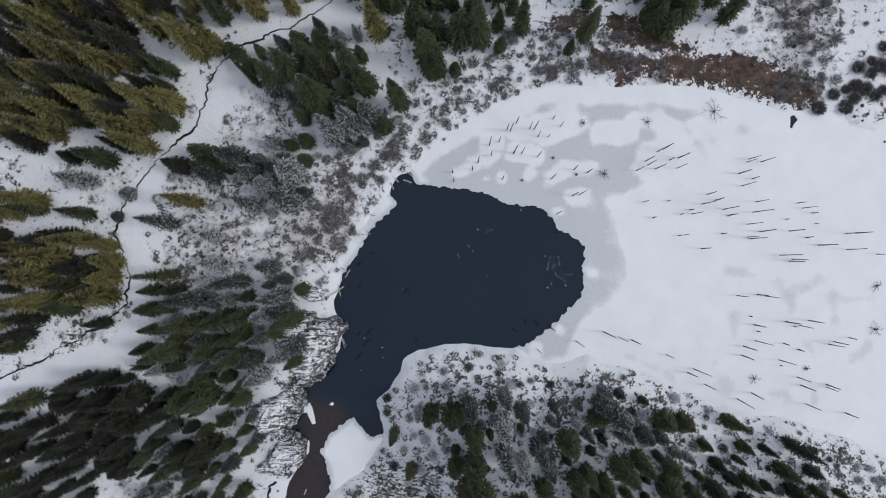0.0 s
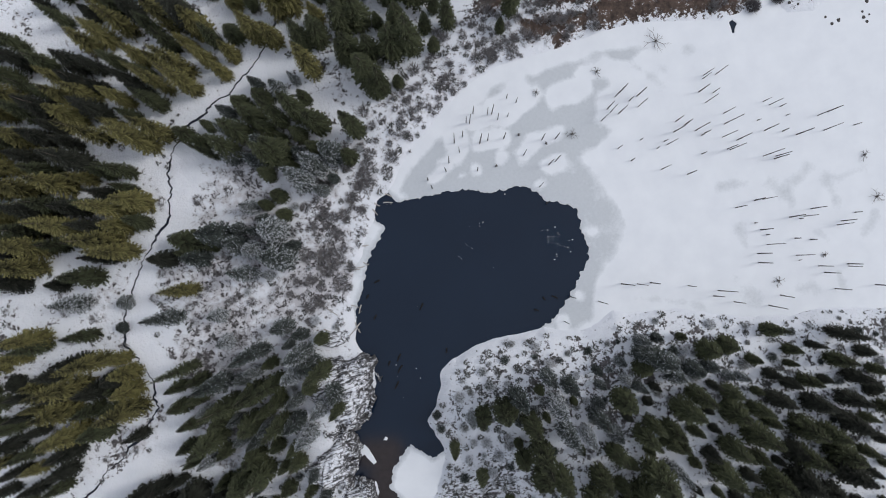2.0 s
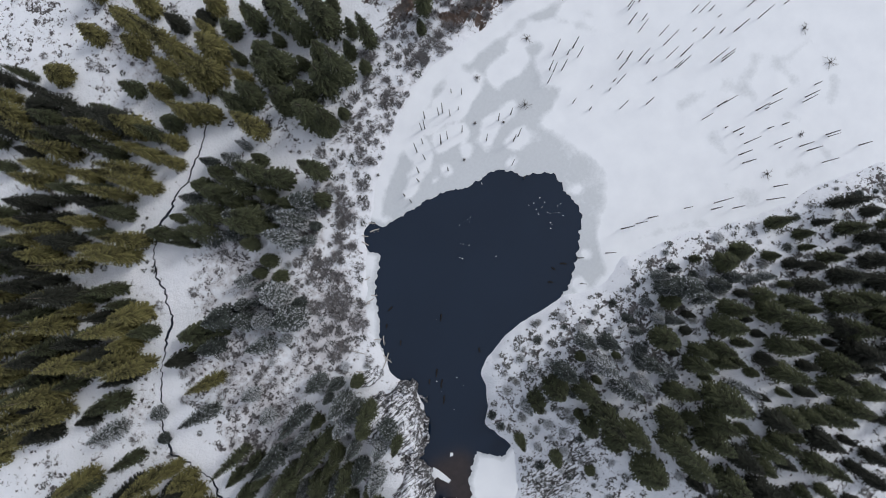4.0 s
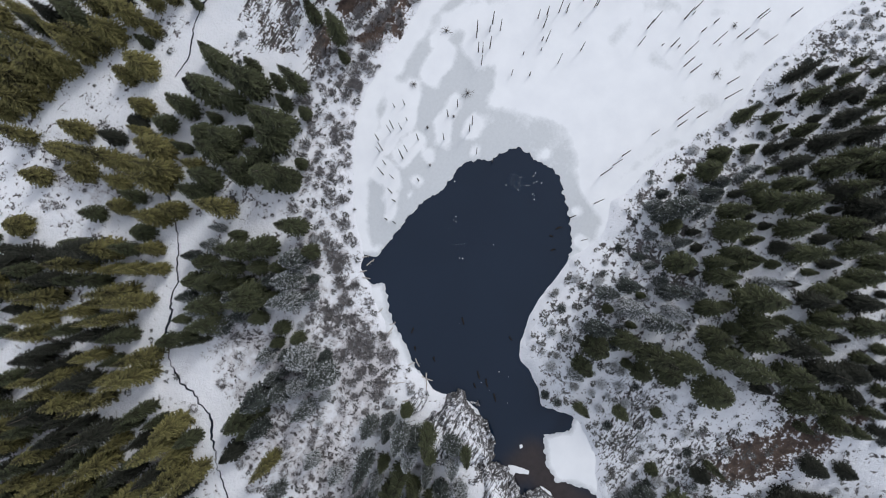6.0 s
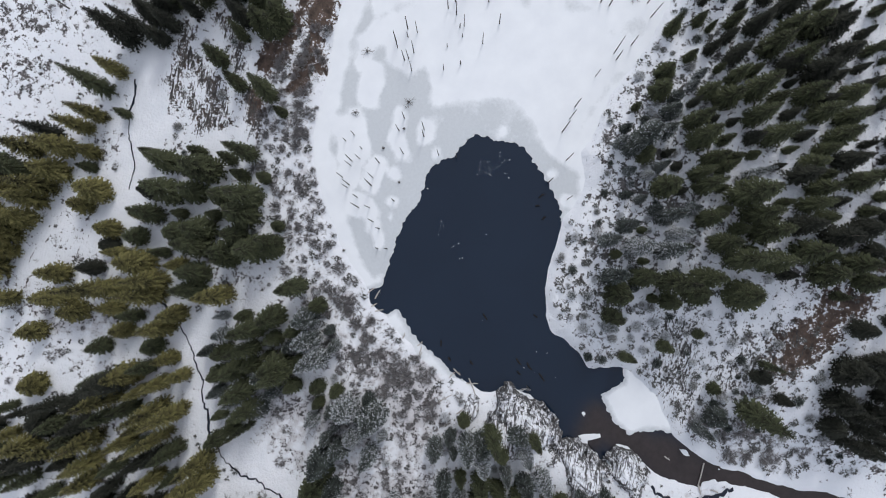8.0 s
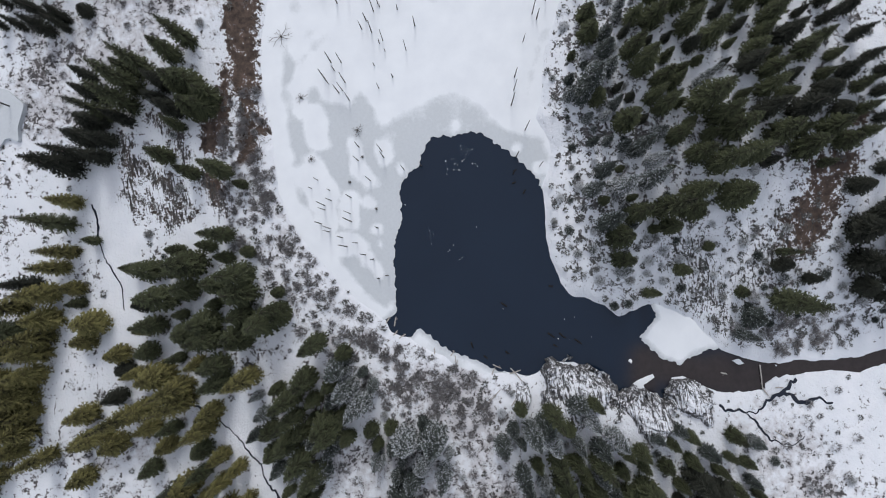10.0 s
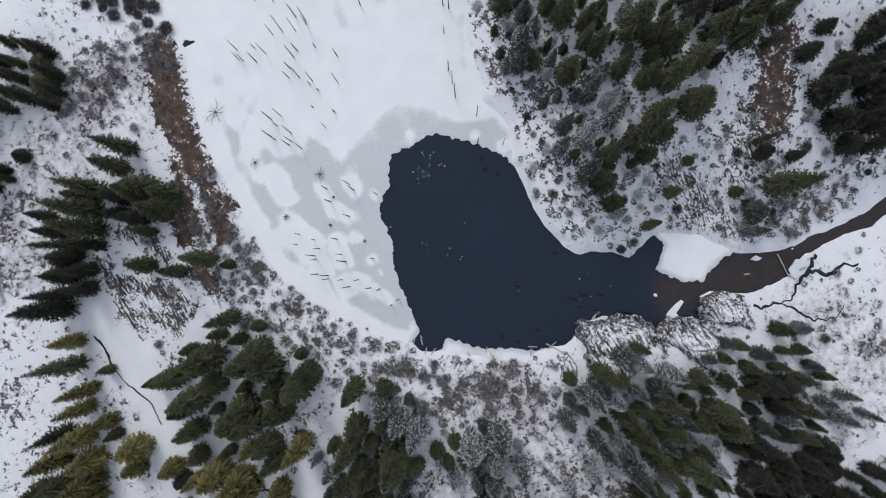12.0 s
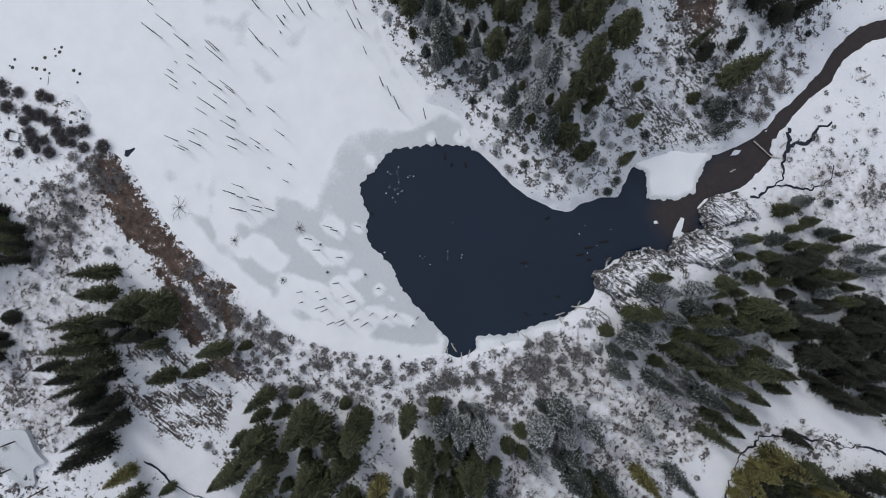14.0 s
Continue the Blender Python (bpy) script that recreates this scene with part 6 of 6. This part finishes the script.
def platform(x, y, turn):
    """A low timber landing under a pad of snow."""
    z = max(0.0, ground_z(x, y))
    root = new("timber_platform")
    root.matrix_basis = pose(x, y, z, 0, 0, turn)

    def block(name, cx, cy, cz, sx, sy, sz, mat, bev=0.03):
        bm = bmesh.new()
        bmesh.ops.create_cube(bm, size=1, matrix=Matrix.Translation((cx, cy, cz)) @ Matrix.Diagonal((sx, sy, sz, 1)))
        bmesh.ops.bevel(bm, geom=bm.edges[:], offset=bev, segments=2, affect='EDGES')
        me = bpy.data.meshes.new(name)
        bm.to_mesh(me)
        bm.free()
        me.materials.append(mat)
        ob = new(name, me)
        ob.parent = root
        return ob

    for sx in (-0.85, 0.85):
        block("beam", sx, 0, 0.35, 0.12, 2.2, 0.2, MAT["grey_wood"])
        for sy in (-0.9, 0.9):
            block("leg", sx, sy, 0.1, 0.14, 0.14, 0.5, MAT["grey_wood"])
    pad = block("snow_pad", 0, 0, 0.53, 1.6, 2.0, 0.16, MAT["ice"], 0.06)
    set_attr(pad.data, "snow", [1.0] * len(pad.data.vertices))
    tagged(root, "small timber platform under a pad of snow", "platform")


for x, y in [(85.4, 39.9)]:
    platform(x, y, 120)
for row in [(88.42, 27.81, 89.82, 25.72), (82.00, 31.83, 80.02, 30.99), (83.55, 28.12, 82.12, 27.41)]:
    log_between(*row, 0.12, MAT["grey_wood"], "dark bare log lying on the snowy bank")


# -- a small frozen pond with tall dead trunks in the north --
def pond():
    x, y = POND[0]
    z = ground_z(x, y) + 0.35
    n = 40
    ring = [(x + (6.5 + 1.2 * math.sin(3 * a + 1) + 0.7 * math.sin(7 * a)) * math.cos(a), y + (5.0 + 0.9 * math.sin(4 * a)) * math.sin(a)) for a in (6.283 * i / n for i in range(n))]
    verts = [(px, py, z) for px, py in ring] + [(px, py, z - 1.5) for px, py in ring]
    faces = [tuple(range(n))] + [(i, i + n, (i + 1) % n + n, (i + 1) % n) for i in range(n)]
    ob = mesh_object("pond_ice", verts, faces, MAT["ice"])
    set_attr(ob.data, "snow", [0.0] * len(verts))
    tagged(ob, "small pond under smooth grey ice", "ice", kind="structure")
    for k, (px, py) in enumerate(POND[1:]):
        sn = new("standing_snag", TRUNKS[k % 4])
        sn.matrix_basis = pose(px, py, ground_z(px, py), 1, -1, 50 * k) @ Matrix.Diagonal((1.3, 1.3, 2.6, 1))
        tagged(sn, "tall weathered dead trunk beside the small pond", "dead tree", "dead trunks by the pond")


POND = [(41.8, 87.0), (33.0, 87.2), (43.6, 84.3), (40.7, 88.9)]
pond()
